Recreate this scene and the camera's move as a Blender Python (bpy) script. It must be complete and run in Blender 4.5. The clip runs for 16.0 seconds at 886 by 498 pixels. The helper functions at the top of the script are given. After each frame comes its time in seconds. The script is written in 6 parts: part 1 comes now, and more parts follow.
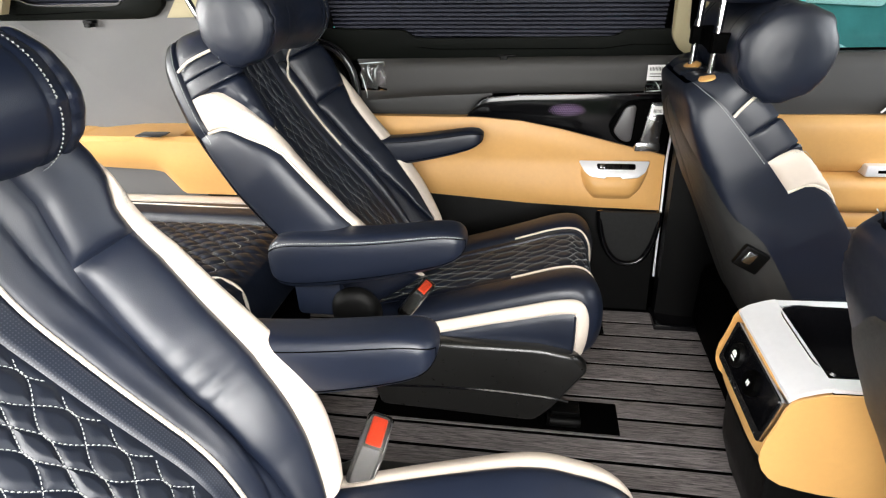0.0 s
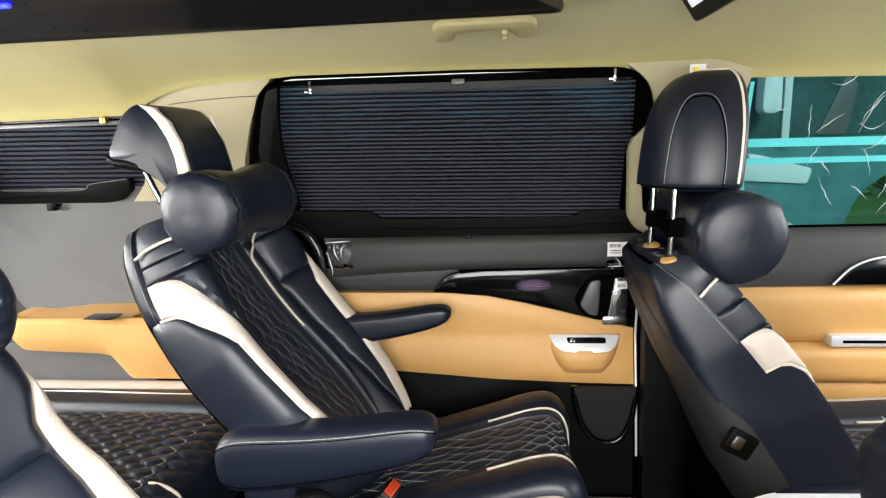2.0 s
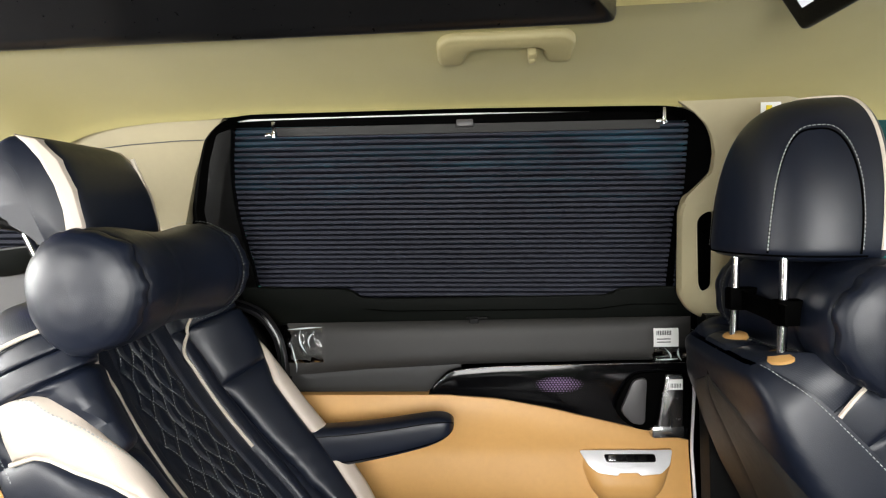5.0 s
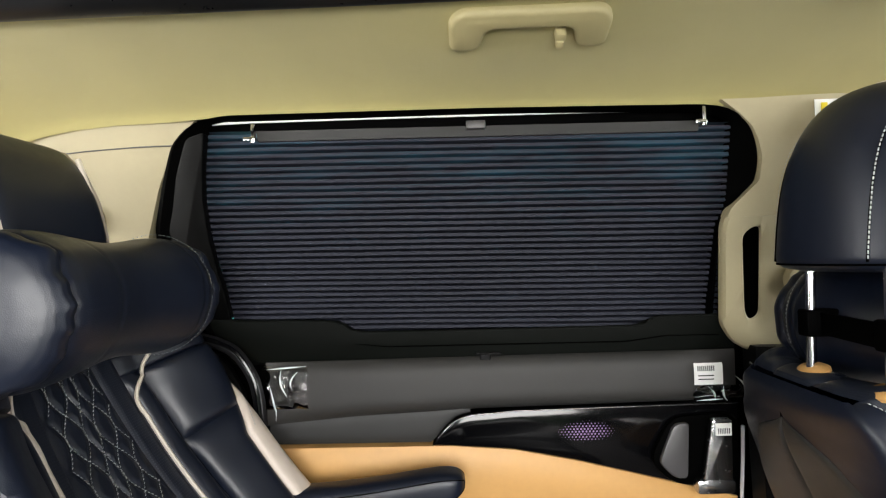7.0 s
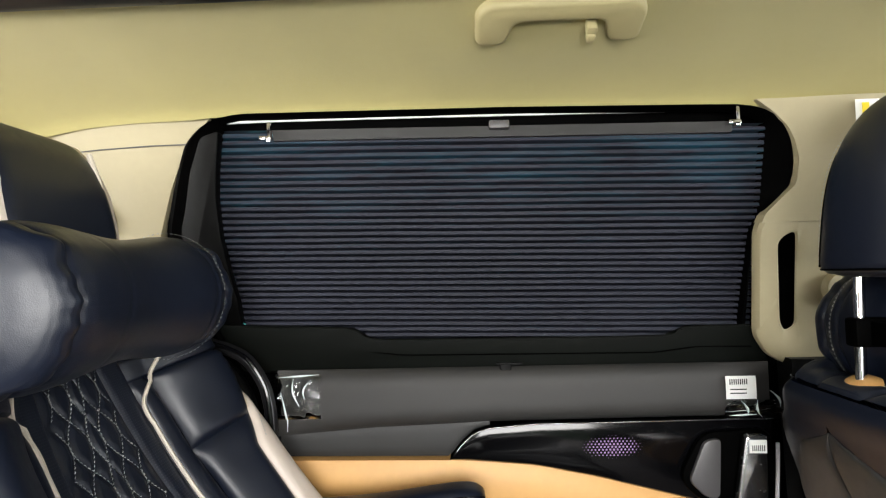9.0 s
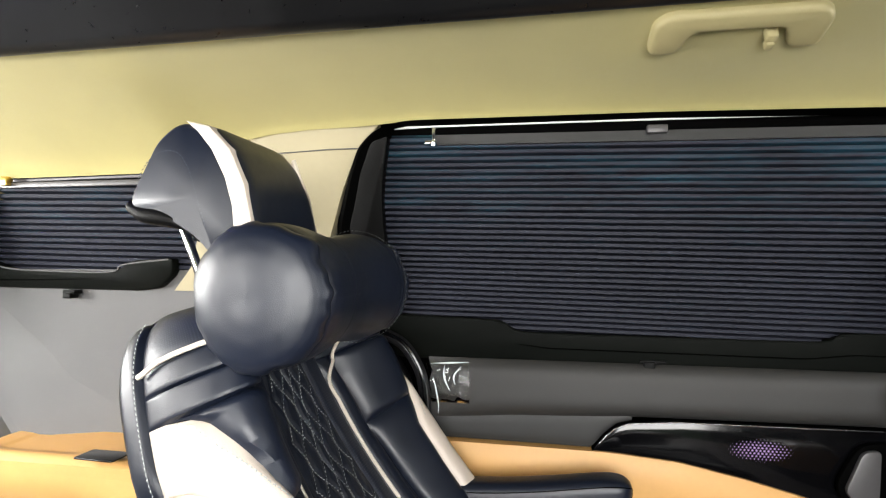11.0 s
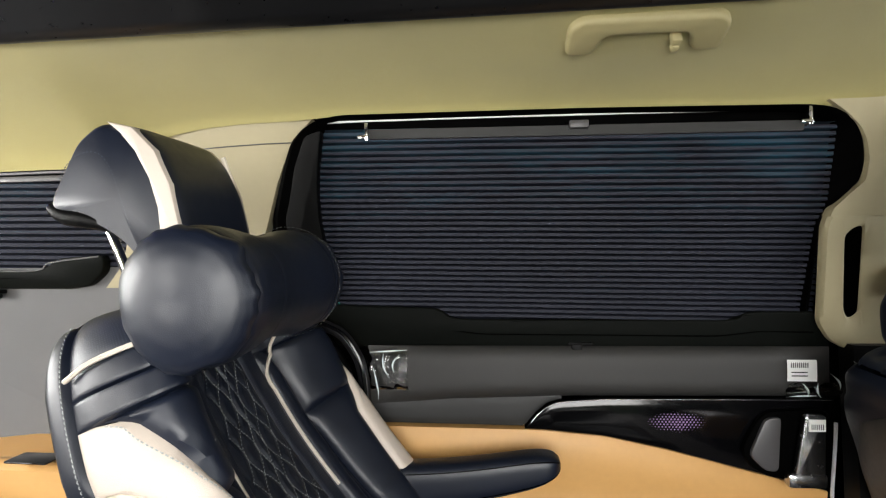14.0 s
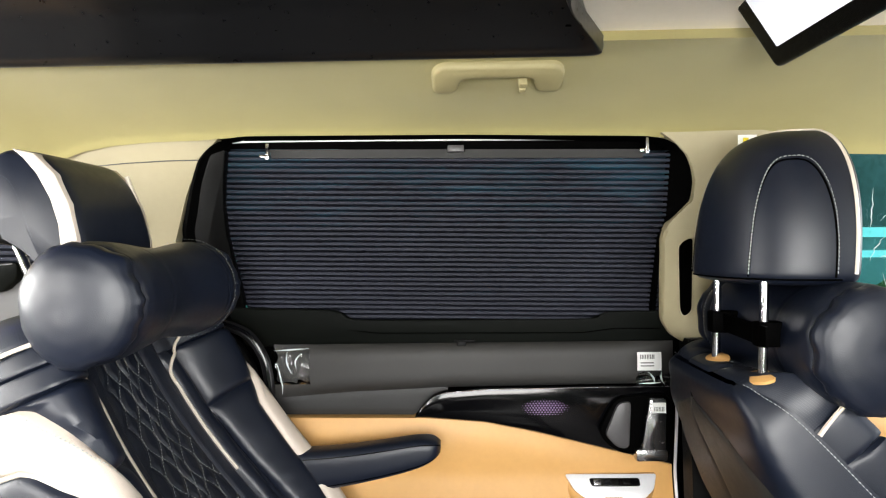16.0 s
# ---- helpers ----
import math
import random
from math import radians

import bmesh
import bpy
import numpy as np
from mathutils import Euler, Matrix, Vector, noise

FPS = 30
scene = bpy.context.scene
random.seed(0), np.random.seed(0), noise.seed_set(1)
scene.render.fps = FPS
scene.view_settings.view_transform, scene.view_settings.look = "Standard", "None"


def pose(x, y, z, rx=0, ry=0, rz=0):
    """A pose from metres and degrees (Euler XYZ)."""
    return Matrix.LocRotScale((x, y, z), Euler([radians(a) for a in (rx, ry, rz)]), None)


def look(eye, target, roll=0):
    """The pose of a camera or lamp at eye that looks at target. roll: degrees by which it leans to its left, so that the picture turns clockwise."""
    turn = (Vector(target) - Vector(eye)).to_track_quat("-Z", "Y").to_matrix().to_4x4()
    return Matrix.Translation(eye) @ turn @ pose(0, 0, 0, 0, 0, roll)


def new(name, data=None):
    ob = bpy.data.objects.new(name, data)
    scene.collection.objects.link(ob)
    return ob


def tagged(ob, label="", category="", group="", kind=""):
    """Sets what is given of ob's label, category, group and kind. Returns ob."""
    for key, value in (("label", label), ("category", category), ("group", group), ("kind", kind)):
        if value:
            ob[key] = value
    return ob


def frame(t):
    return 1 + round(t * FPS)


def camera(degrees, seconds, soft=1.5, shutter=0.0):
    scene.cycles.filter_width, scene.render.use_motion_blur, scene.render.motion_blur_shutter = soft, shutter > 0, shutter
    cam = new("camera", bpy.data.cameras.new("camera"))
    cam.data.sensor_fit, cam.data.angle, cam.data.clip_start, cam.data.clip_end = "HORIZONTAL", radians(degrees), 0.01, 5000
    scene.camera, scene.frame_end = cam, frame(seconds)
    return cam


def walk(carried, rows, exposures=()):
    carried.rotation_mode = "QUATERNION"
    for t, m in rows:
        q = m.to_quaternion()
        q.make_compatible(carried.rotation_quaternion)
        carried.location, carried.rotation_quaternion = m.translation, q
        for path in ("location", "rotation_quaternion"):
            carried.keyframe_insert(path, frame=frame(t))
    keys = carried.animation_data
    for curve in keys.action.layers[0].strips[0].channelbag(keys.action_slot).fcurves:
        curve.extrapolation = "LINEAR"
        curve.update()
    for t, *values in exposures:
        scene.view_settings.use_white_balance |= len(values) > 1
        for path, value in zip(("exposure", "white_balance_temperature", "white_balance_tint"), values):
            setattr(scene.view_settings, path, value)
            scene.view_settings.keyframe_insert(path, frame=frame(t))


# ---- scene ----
cam = camera(76.4, 16.0, soft=1.2)
METRES, EYE, TILT, LEAN, TURN = 1.375, 1.06, -27.0, 2.0, 9.0
ROWS = [
    (0.0, 0.0, 0.0, 0.0, 0.0, 0.0, -0.0),
    (0.5, -0.0022, 0.018, -0.0027, -1.11, 2.14, 0.06),
    (1.0, -0.0157, 0.0356, 0.0114, -2.31, 6.81, 0.52),
    (1.5, -0.0131, 0.0425, 0.0352, -2.96, 12.61, 1.16),
    (2.0, -0.0023, 0.0317, 0.0423, -3.25, 16.08, 1.62),
    (2.5, 0.0056, 0.0335, 0.0431, -3.21, 16.87, 1.88),
    (3.0, 0.0036, 0.0637, 0.0523, -3.54, 17.7, 1.81),
    (3.5, -0.0075, 0.1205, 0.0806, -4.11, 18.94, 1.81),
    (4.0, -0.0067, 0.1926, 0.1052, -4.52, 20.48, 1.84),
    (4.5, -0.0148, 0.2444, 0.1215, -4.96, 22.1, 2.03),
    (7.0, -0.0398, 0.4135, 0.1634, -6.76, 28.07, 3.41),
    (7.5, -0.0495, 0.4447, 0.164, -6.91, 28.32, 3.06),
    (8.0, -0.0473, 0.4542, 0.1699, -7.16, 29.49, 3.03),
    (10.5, -0.1025, 0.4172, 0.1569, -1.69, 29.08, -0.97),
    (11.0, -0.1444, 0.4071, 0.1565, 0.63, 28.34, -2.87),
    (11.5, -0.1895, 0.4011, 0.1574, 3.07, 27.38, -3.77),
    (12.0, -0.2212, 0.3942, 0.1575, 5.26, 26.58, -4.04),
    (12.5, -0.2286, 0.3918, 0.1573, 5.77, 26.19, -3.93),
    (13.0, -0.2065, 0.392, 0.1579, 3.88, 26.21, -3.19),
    (13.5, -0.1661, 0.388, 0.1602, 0.73, 26.39, -1.53),
    (14.0, -0.121, 0.3806, 0.1574, -3.2, 26.68, 0.42),
    (14.5, -0.0811, 0.3632, 0.1548, -6.24, 27.27, 1.88),
    (15.0, -0.0554, 0.334, 0.1482, -7.32, 27.19, 2.4),
    (15.5, -0.0411, 0.3084, 0.1355, -7.77, 26.85, 2.68),
    (16.0, -0.0381, 0.2771, 0.1217, -7.62, 26.59, 2.54),
]
walk(cam, [(t, pose(0, 0, EYE, TILT, LEAN, TURN) @ pose(METRES * x, METRES * y, METRES * z, 90 + pitch, roll, yaw)) for t, x, y, z, yaw, pitch, roll in ROWS],
     [(0.0, 0.10), (1.0, -0.08), (2.0, -0.04), (3.5, -0.09), (4.5, -0.14), (7.0, 0.06), (8.2, 0.18), (10.5, 0.35), (11.5, -0.03), (12.5, -0.36), (13.5, -0.30), (14.0, -0.27), (14.5, -0.10), (16.0, 0.23)])

# ---- light ----
world = bpy.data.worlds.new("sky")
scene.world = world
world.use_nodes = True
wn = world.node_tree.nodes
sky = wn.new("ShaderNodeTexSky")
sky.sky_type, sky.sun_disc = "NISHITA", False
sky.sun_elevation, sky.sun_rotation = radians(42), radians(200)
world.node_tree.links.new(sky.outputs[0], wn["Background"].inputs[0])
wn["Background"].inputs[1].default_value = 0.12


def sun_lamp(strength, angle, elevation, towards):
    d = bpy.data.lights.new("sun", "SUN")
    d.energy, d.angle, d.color = strength, radians(angle), (1.0, 0.96, 0.90)
    ob = new("sun", d)
    e, a = radians(elevation), radians(towards)
    way = Vector((math.cos(e) * math.cos(a), math.cos(e) * math.sin(a), -math.sin(e)))
    ob.matrix_world = look((0, -6, 6), Vector((0, -6, 6)) + way)


def opening_lamp(name, eye, target, sx, sy, watts, color):
    d = bpy.data.lights.new(name, "AREA")
    d.shape, d.size, d.size_y, d.energy, d.color = "RECTANGLE", sx, sy, watts, color
    ob = new(name, d)
    ob.matrix_world = look(eye, target)


sun_lamp(2.4, 12, 34, 112)
opening_lamp("door_daylight", (0.05, -0.35, 1.20), (0.0, 0.85, 0.30), 1.4, 1.4, 110, (1.0, 0.985, 0.96))
opening_lamp("rear_window_daylight", (-1.35, -0.05, 1.02), (-1.35, 1.6, -0.25), 0.75, 0.36, 26, (1.0, 0.98, 0.95))
opening_lamp("windscreen_daylight", (1.75, 0.9, 1.12), (0.3, 0.9, 1.05), 1.2, 0.5, 20, (0.97, 0.99, 1.0))
opening_lamp("tailgate_daylight", (-2.30, 0.85, 1.06), (-1.0, 1.10, 0.60), 1.2, 0.42, 48, (1.0, 0.98, 0.95))


# ---- materials ----
def mat(name, color, rough=0.5, metal=0.0, vary=0.15, scale=6.0, bump=0.0, bscale=400.0, sheen=0.0, coat=0.0, spec=0.5, stain=0.0):
    """A principled surface with colour variation at a broad scale, fine grain in the relief and uneven gloss."""
    m = bpy.data.materials.new(name)
    m.use_nodes = True
    nt = m.node_tree
    n, l = nt.nodes, nt.links
    b = n["Principled BSDF"]
    tc = n.new("ShaderNodeTexCoord")
    no = n.new("ShaderNodeTexNoise")
    no.inputs["Scale"].default_value, no.inputs["Detail"].default_value = scale, 5
    l.new(tc.outputs["Object"], no.inputs["Vector"])
    fine = n.new("ShaderNodeTexNoise")
    fine.inputs["Scale"].default_value, fine.inputs["Detail"].default_value = scale * 14, 3
    l.new(tc.outputs["Object"], fine.inputs["Vector"])
    add = n.new("ShaderNodeMath")
    add.operation = "MULTIPLY_ADD"
    l.new(fine.outputs["Fac"], add.inputs[0])
    add.inputs[1].default_value = 0.4
    l.new(no.outputs["Fac"], add.inputs[2])
    rp = n.new("ShaderNodeValToRGB")
    rp.color_ramp.elements[0].position, rp.color_ramp.elements[1].position = 0.45, 0.95
    lo, hi = [max(0, c * (1 - vary)) for c in color], [min(1, c * (1 + vary)) for c in color]
    rp.color_ramp.elements[0].color, rp.color_ramp.elements[1].color = (*lo, 1), (*hi, 1)
    l.new(add.outputs[0], rp.inputs[0])
    l.new(rp.outputs[0], b.inputs["Base Color"])
    mr = n.new("ShaderNodeMapRange")
    mr.inputs["To Min"].default_value, mr.inputs["To Max"].default_value = max(0, rough - 0.07), min(1, rough + 0.07)
    l.new(fine.outputs["Fac"], mr.inputs[0])
    l.new(mr.outputs[0], b.inputs["Roughness"])
    b.inputs["Metallic"].default_value = metal
    b.inputs["Specular IOR Level"].default_value = spec
    if sheen:
        b.inputs["Sheen Weight"].default_value = sheen
    if coat:
        b.inputs["Coat Weight"].default_value, b.inputs["Coat Roughness"].default_value = coat, 0.04
    if bump:
        vo = n.new("ShaderNodeTexVoronoi")
        vo.inputs["Scale"].default_value = bscale
        l.new(tc.outputs["Object"], vo.inputs["Vector"])
        wr = n.new("ShaderNodeTexNoise")
        wr.inputs["Scale"].default_value, wr.inputs["Detail"].default_value = 22, 4
        l.new(tc.outputs["Object"], wr.inputs["Vector"])
        mx = n.new("ShaderNodeMath")
        mx.operation = "MULTIPLY_ADD"
        l.new(wr.outputs["Fac"], mx.inputs[0])
        mx.inputs[1].default_value = 1.2
        l.new(vo.outputs["Distance"], mx.inputs[2])
        bp = n.new("ShaderNodeBump")
        bp.inputs["Strength"].default_value, bp.inputs["Distance"].default_value = bump, 0.0008
        l.new(mx.outputs[0], bp.inputs["Height"])
        l.new(bp.outputs[0], b.inputs["Normal"])
    return m


def perforated(name, color):
    """Leather with rows of small punched holes, laid out by the surface's own metres (UV)."""
    m = mat(name, color, 0.42, bump=0.12)
    n, l = m.node_tree.nodes, m.node_tree.links
    b = n["Principled BSDF"]
    uv = n.new("ShaderNodeUVMap")
    vm = n.new("ShaderNodeVectorMath")
    vm.operation = "SCALE"
    vm.inputs["Scale"].default_value = 290
    l.new(uv.outputs[0], vm.inputs[0])
    fr = n.new("ShaderNodeVectorMath")
    fr.operation = "FRACTION"
    l.new(vm.outputs[0], fr.inputs[0])
    sb = n.new("ShaderNodeVectorMath")
    sb.operation = "SUBTRACT"
    sb.inputs[1].default_value = (0.5, 0.5, 0)
    l.new(fr.outputs[0], sb.inputs[0])
    ln = n.new("ShaderNodeVectorMath")
    ln.operation = "LENGTH"
    l.new(sb.outputs[0], ln.inputs[0])
    gt = n.new("ShaderNodeMath")
    gt.operation = "LESS_THAN"
    gt.inputs[1].default_value = 0.24
    l.new(ln.outputs["Value"], gt.inputs[0])
    mix = n.new("ShaderNodeMix")
    mix.data_type = "RGBA"
    l.new(gt.outputs[0], mix.inputs["Factor"])
    old = b.inputs["Base Color"].links[0].from_socket
    l.new(old, mix.inputs["A"])
    mix.inputs["B"].default_value = (0.030, 0.034, 0.046, 1)
    l.new(mix.outputs["Result"], b.inputs["Base Color"])
    return m


def wood(name):
    m = mat(name, (0.05, 0.043, 0.042), 0.5)
    n, l = m.node_tree.nodes, m.node_tree.links
    b = n["Principled BSDF"]
    tc = n.new("ShaderNodeTexCoord")
    oi = n.new("ShaderNodeObjectInfo")
    mp = n.new("ShaderNodeMapping")
    mp.inputs["Scale"].default_value = (3.2, 60, 60)
    ad = n.new("ShaderNodeVectorMath")
    ad.operation = "MULTIPLY_ADD"
    ad.inputs[1].default_value = (1, 1, 1)
    l.new(tc.outputs["Object"], ad.inputs[0])
    l.new(oi.outputs["Random"], ad.inputs[2])
    l.new(ad.outputs[0], mp.inputs["Vector"])
    no = n.new("ShaderNodeTexNoise")
    no.inputs["Scale"].default_value, no.inputs["Detail"].default_value, no.inputs["Distortion"].default_value = 2.4, 9, 2.6
    no.inputs["Roughness"].default_value = 0.68
    l.new(mp.outputs[0], no.inputs["Vector"])
    rp = n.new("ShaderNodeValToRGB")
    e = rp.color_ramp.elements
    e[0].position, e[0].color = 0.36, (0.018, 0.016, 0.016, 1)
    e[1].position, e[1].color = 0.68, (0.34, 0.305, 0.30, 1)
    l.new(no.outputs["Fac"], rp.inputs[0])
    hs = n.new("ShaderNodeHueSaturation")
    mr = n.new("ShaderNodeMapRange")
    mr.inputs["To Min"].default_value, mr.inputs["To Max"].default_value = 0.75, 1.2
    l.new(oi.outputs["Random"], mr.inputs[0])
    l.new(mr.outputs[0], hs.inputs["Value"])
    l.new(rp.outputs[0], hs.inputs["Color"])
    l.new(hs.outputs[0], b.inputs["Base Color"])
    bp = n.new("ShaderNodeBump")
    bp.inputs["Strength"].default_value, bp.inputs["Distance"].default_value = 0.5, 0.001
    l.new(no.outputs["Fac"], bp.inputs["Height"])
    l.new(bp.outputs[0], b.inputs["Normal"])
    return m


def glass(name, color, rough=0.0):
    m = bpy.data.materials.new(name)
    m.use_nodes = True
    b = m.node_tree.nodes["Principled BSDF"]
    b.inputs["Base Color"].default_value = (*color, 1)
    b.inputs["Transmission Weight"].default_value = 1.0
    b.inputs["Roughness"].default_value, b.inputs["IOR"].default_value = rough, 1.45
    return m


def glow(name, color, strength):
    m = bpy.data.materials.new(name)
    m.use_nodes = True
    b = m.node_tree.nodes["Principled BSDF"]
    b.inputs["Base Color"].default_value = (*color, 1)
    b.inputs["Emission Color"].default_value = (*color, 1)
    b.inputs["Emission Strength"].default_value = strength
    return m


def pleat_cloth(name):
    """Dark pleated blind cloth that lets a little daylight through; teal streaks near its top paint in a backlight."""
    m = mat(name, (0.0222, 0.0238, 0.0350), 0.6, vary=0.2, scale=3, spec=0.15)
    n, l = m.node_tree.nodes, m.node_tree.links
    out = [k for k in n if k.type == "OUTPUT_MATERIAL"][0]
    tr = n.new("ShaderNodeBsdfTranslucent")
    tc = n.new("ShaderNodeTexCoord")
    mp = n.new("ShaderNodeMapping")
    mp.inputs["Scale"].default_value = (6, 6, 75)
    l.new(tc.outputs["Object"], mp.inputs["Vector"])
    no = n.new("ShaderNodeTexNoise")
    no.inputs["Scale"].default_value, no.inputs["Detail"].default_value = 1.0, 3
    l.new(mp.outputs[0], no.inputs["Vector"])
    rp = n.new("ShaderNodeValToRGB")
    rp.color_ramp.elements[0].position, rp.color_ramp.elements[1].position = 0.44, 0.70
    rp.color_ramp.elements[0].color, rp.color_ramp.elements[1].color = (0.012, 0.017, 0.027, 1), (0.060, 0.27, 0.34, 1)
    # height ramp: the painted backlight gains strength towards the blind's top
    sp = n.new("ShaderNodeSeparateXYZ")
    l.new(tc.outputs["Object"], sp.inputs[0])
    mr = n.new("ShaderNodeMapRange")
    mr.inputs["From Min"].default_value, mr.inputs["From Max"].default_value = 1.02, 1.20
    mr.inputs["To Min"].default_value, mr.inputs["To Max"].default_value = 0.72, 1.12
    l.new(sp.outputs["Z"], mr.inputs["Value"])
    # thin: streak noise times that ramp, where the teal backlight is coloured in
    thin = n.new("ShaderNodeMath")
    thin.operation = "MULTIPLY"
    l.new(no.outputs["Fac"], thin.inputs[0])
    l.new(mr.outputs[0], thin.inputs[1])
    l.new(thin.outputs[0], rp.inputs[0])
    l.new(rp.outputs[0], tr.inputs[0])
    ad = n.new("ShaderNodeAddShader")
    l.new(n["Principled BSDF"].outputs[0], ad.inputs[0])
    l.new(tr.outputs[0], ad.inputs[1])
    l.new(ad.outputs[0], out.inputs[0])
    return m


NAVY = mat("navy_leather", (0.0047, 0.0074, 0.0162), 0.40, spec=0.48, vary=0.18, bump=0.13, bscale=900)
NAVYP = perforated("navy_perforated_leather", (0.0056, 0.0088, 0.0180))
QUILT = mat("black_quilted_leather", (0.0072, 0.0100, 0.0180), 0.38, spec=0.55, vary=0.2, bump=0.13, bscale=900)
CREAM = mat("cream_leather", (0.56, 0.485, 0.415), 0.42, vary=0.06, bump=0.3, bscale=900)
PIPE = mat("cream_piping", (0.64, 0.57, 0.48), 0.45, vary=0.06)
NAVYTHREAD = mat("navy_thread", (0.055, 0.062, 0.080), 0.7, vary=0.1)
THREAD = mat("light_thread", (0.36, 0.38, 0.37), 0.7, vary=0.1)
TAN = mat("tan_leather", (0.62, 0.345, 0.115), 0.45, vary=0.06, bump=0.25, bscale=1000)
LINER = mat("headliner_cloth", (0.37, 0.322, 0.128), 0.9, vary=0.05, bump=0.4, bscale=1600, sheen=0.2)
PALE = mat("pale_ceiling_cloth", (0.88, 0.80, 0.69), 0.9, vary=0.04, bump=0.3, bscale=1600)
PILLAR = mat("beige_pillar_plastic", (0.36, 0.312, 0.190), 0.55, vary=0.05, bump=0.3, bscale=1400)
HANDLE = mat("olive_beige_plastic", (0.37, 0.318, 0.160), 0.5, vary=0.05, bump=0.3, bscale=1400)
GREY = mat("grey_panel_plastic", (0.098, 0.097, 0.097), 0.55, vary=0.08, bump=0.4, bscale=1200)
DOORPAD = mat("door_pad_plastic", (0.030, 0.0288, 0.0275), 0.55, vary=0.1, bump=0.4, bscale=1200)
HALFMOON = mat("satin_grey_plastic", (0.07, 0.067, 0.07), 0.4, vary=0.08)
PAD = mat("dark_grey_pad", (0.021, 0.021, 0.0205), 0.5, vary=0.1, bump=0.4, bscale=1200)
SHELL = mat("satin_black_plastic", (0.0075, 0.0075, 0.0072), 0.30, spec=0.55, vary=0.06)
BLACK = mat("black_plastic", (0.0015, 0.0015, 0.0015), 0.40, spec=0.10, vary=0.2, bump=0.3, bscale=1200)
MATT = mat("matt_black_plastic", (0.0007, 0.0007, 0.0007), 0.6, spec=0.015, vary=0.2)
GLOSS = mat("piano_black", (0.002, 0.002, 0.0025), 0.14, vary=0.2, spec=0.35, coat=0.15)
CASSETTE = mat("cassette_plastic", (0.0040, 0.0048, 0.0040), 0.5, spec=0.08, vary=0.15, bump=0.3, bscale=1200)
GLINT = mat("creased_film_glint", (0.72, 0.80, 0.80), 0.2, vary=0.2)
RUBBER = mat("rubber_seal", (0.008, 0.008, 0.009), 0.35, vary=0.2)
CHROME = mat("chrome", (0.72, 0.72, 0.72), 0.12, metal=1.0, vary=0.05)
SILVER = mat("satin_silver", (0.80, 0.80, 0.82), 0.32, metal=0.25, vary=0.05)
STEEL = mat("brushed_steel", (0.45, 0.45, 0.46), 0.25, metal=1.0, vary=0.1)
PAPER = mat("white_label_paper", (0.8, 0.8, 0.78), 0.7, vary=0.04)
PRINT = mat("grey_print", (0.42, 0.42, 0.43), 0.6)
INK = mat("print_ink", (0.03, 0.03, 0.03), 0.6)
RED = mat("red_plastic", (0.72, 0.07, 0.025), 0.35, vary=0.08)
PLANK = wood("dark_wood_plank")
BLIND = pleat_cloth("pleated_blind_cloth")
FILM = glass("clear_film", (0.93, 0.95, 0.95), 0.12)
TEAL = glass("teal_filmed_glass", (0.52, 0.91, 0.89))
CLEAR = glass("window_glass", (0.8, 0.88, 0.86))
PURPLE = glow("purple_light", (0.20, 0.12, 0.25), 0.08)
BLUE = glow("blue_light", (0.015, 0.02, 1.0), 7.0)
SCREEN = glow("screen_grey", (0.62, 0.63, 0.68), 0.75)
WEBBING = mat("grey_webbing", (0.125, 0.12, 0.115), 0.7, vary=0.1, bump=0.6, bscale=700)
DARKIN = mat("dark_recess", (0.004, 0.004, 0.004), 0.8)


# ---- mesh helpers ----
def thing(name, label="", category="", group="", kind="", at=(0, 0, 0)):
    ob = new(name)
    ob.location = at
    ob.empty_display_size = 0.05
    return tagged(ob, label, category, group, kind)


def mesh_of(name, bm, material, sharp=40, normals=True):
    if normals:
        bmesh.ops.recalc_face_normals(bm, faces=bm.faces)
    me = bpy.data.meshes.new(name)
    bm.to_mesh(me)
    bm.free()
    for p in me.polygons:
        p.use_smooth = True
    if sharp:
        me.set_sharp_from_angle(angle=radians(sharp))
    me.materials.append(material)
    return me


def part(name, bm, material, parent=None, label="", sharp=40):
    ob = new(name, mesh_of(name, bm, material, sharp))
    if parent is not None:
        ob.parent = parent
        ob.matrix_parent_inverse = Matrix.Translation(parent.matrix_basis.translation).inverted() if parent.parent is None else Matrix()
    if label:
        ob["label"] = label
    return ob


def solo(name, bm, material, label, category, kind="", group="", sharp=40):
    return tagged(part(name, bm, material, None, "", sharp), label, category, group, kind)


def spline(pts, t):
    """Catmull-Rom through pts, t from 0 to 1 by their number."""
    n = len(pts) - 1
    s = min(max(t, 0.0), 1.0) * n
    i = min(int(s), n - 1)
    f = s - i
    p = [np.array(pts[min(max(i + k, 0), n)], float) for k in (-1, 0, 1, 2)]
    return 0.5 * (2 * p[1] + (p[2] - p[0]) * f + (2 * p[0] - 5 * p[1] + 4 * p[2] - p[3]) * f * f + (3 * p[1] - p[0] - 3 * p[2] + p[3]) * f ** 3)


def lerp(x, xs, ys):
    return float(np.interp(x, xs, ys))


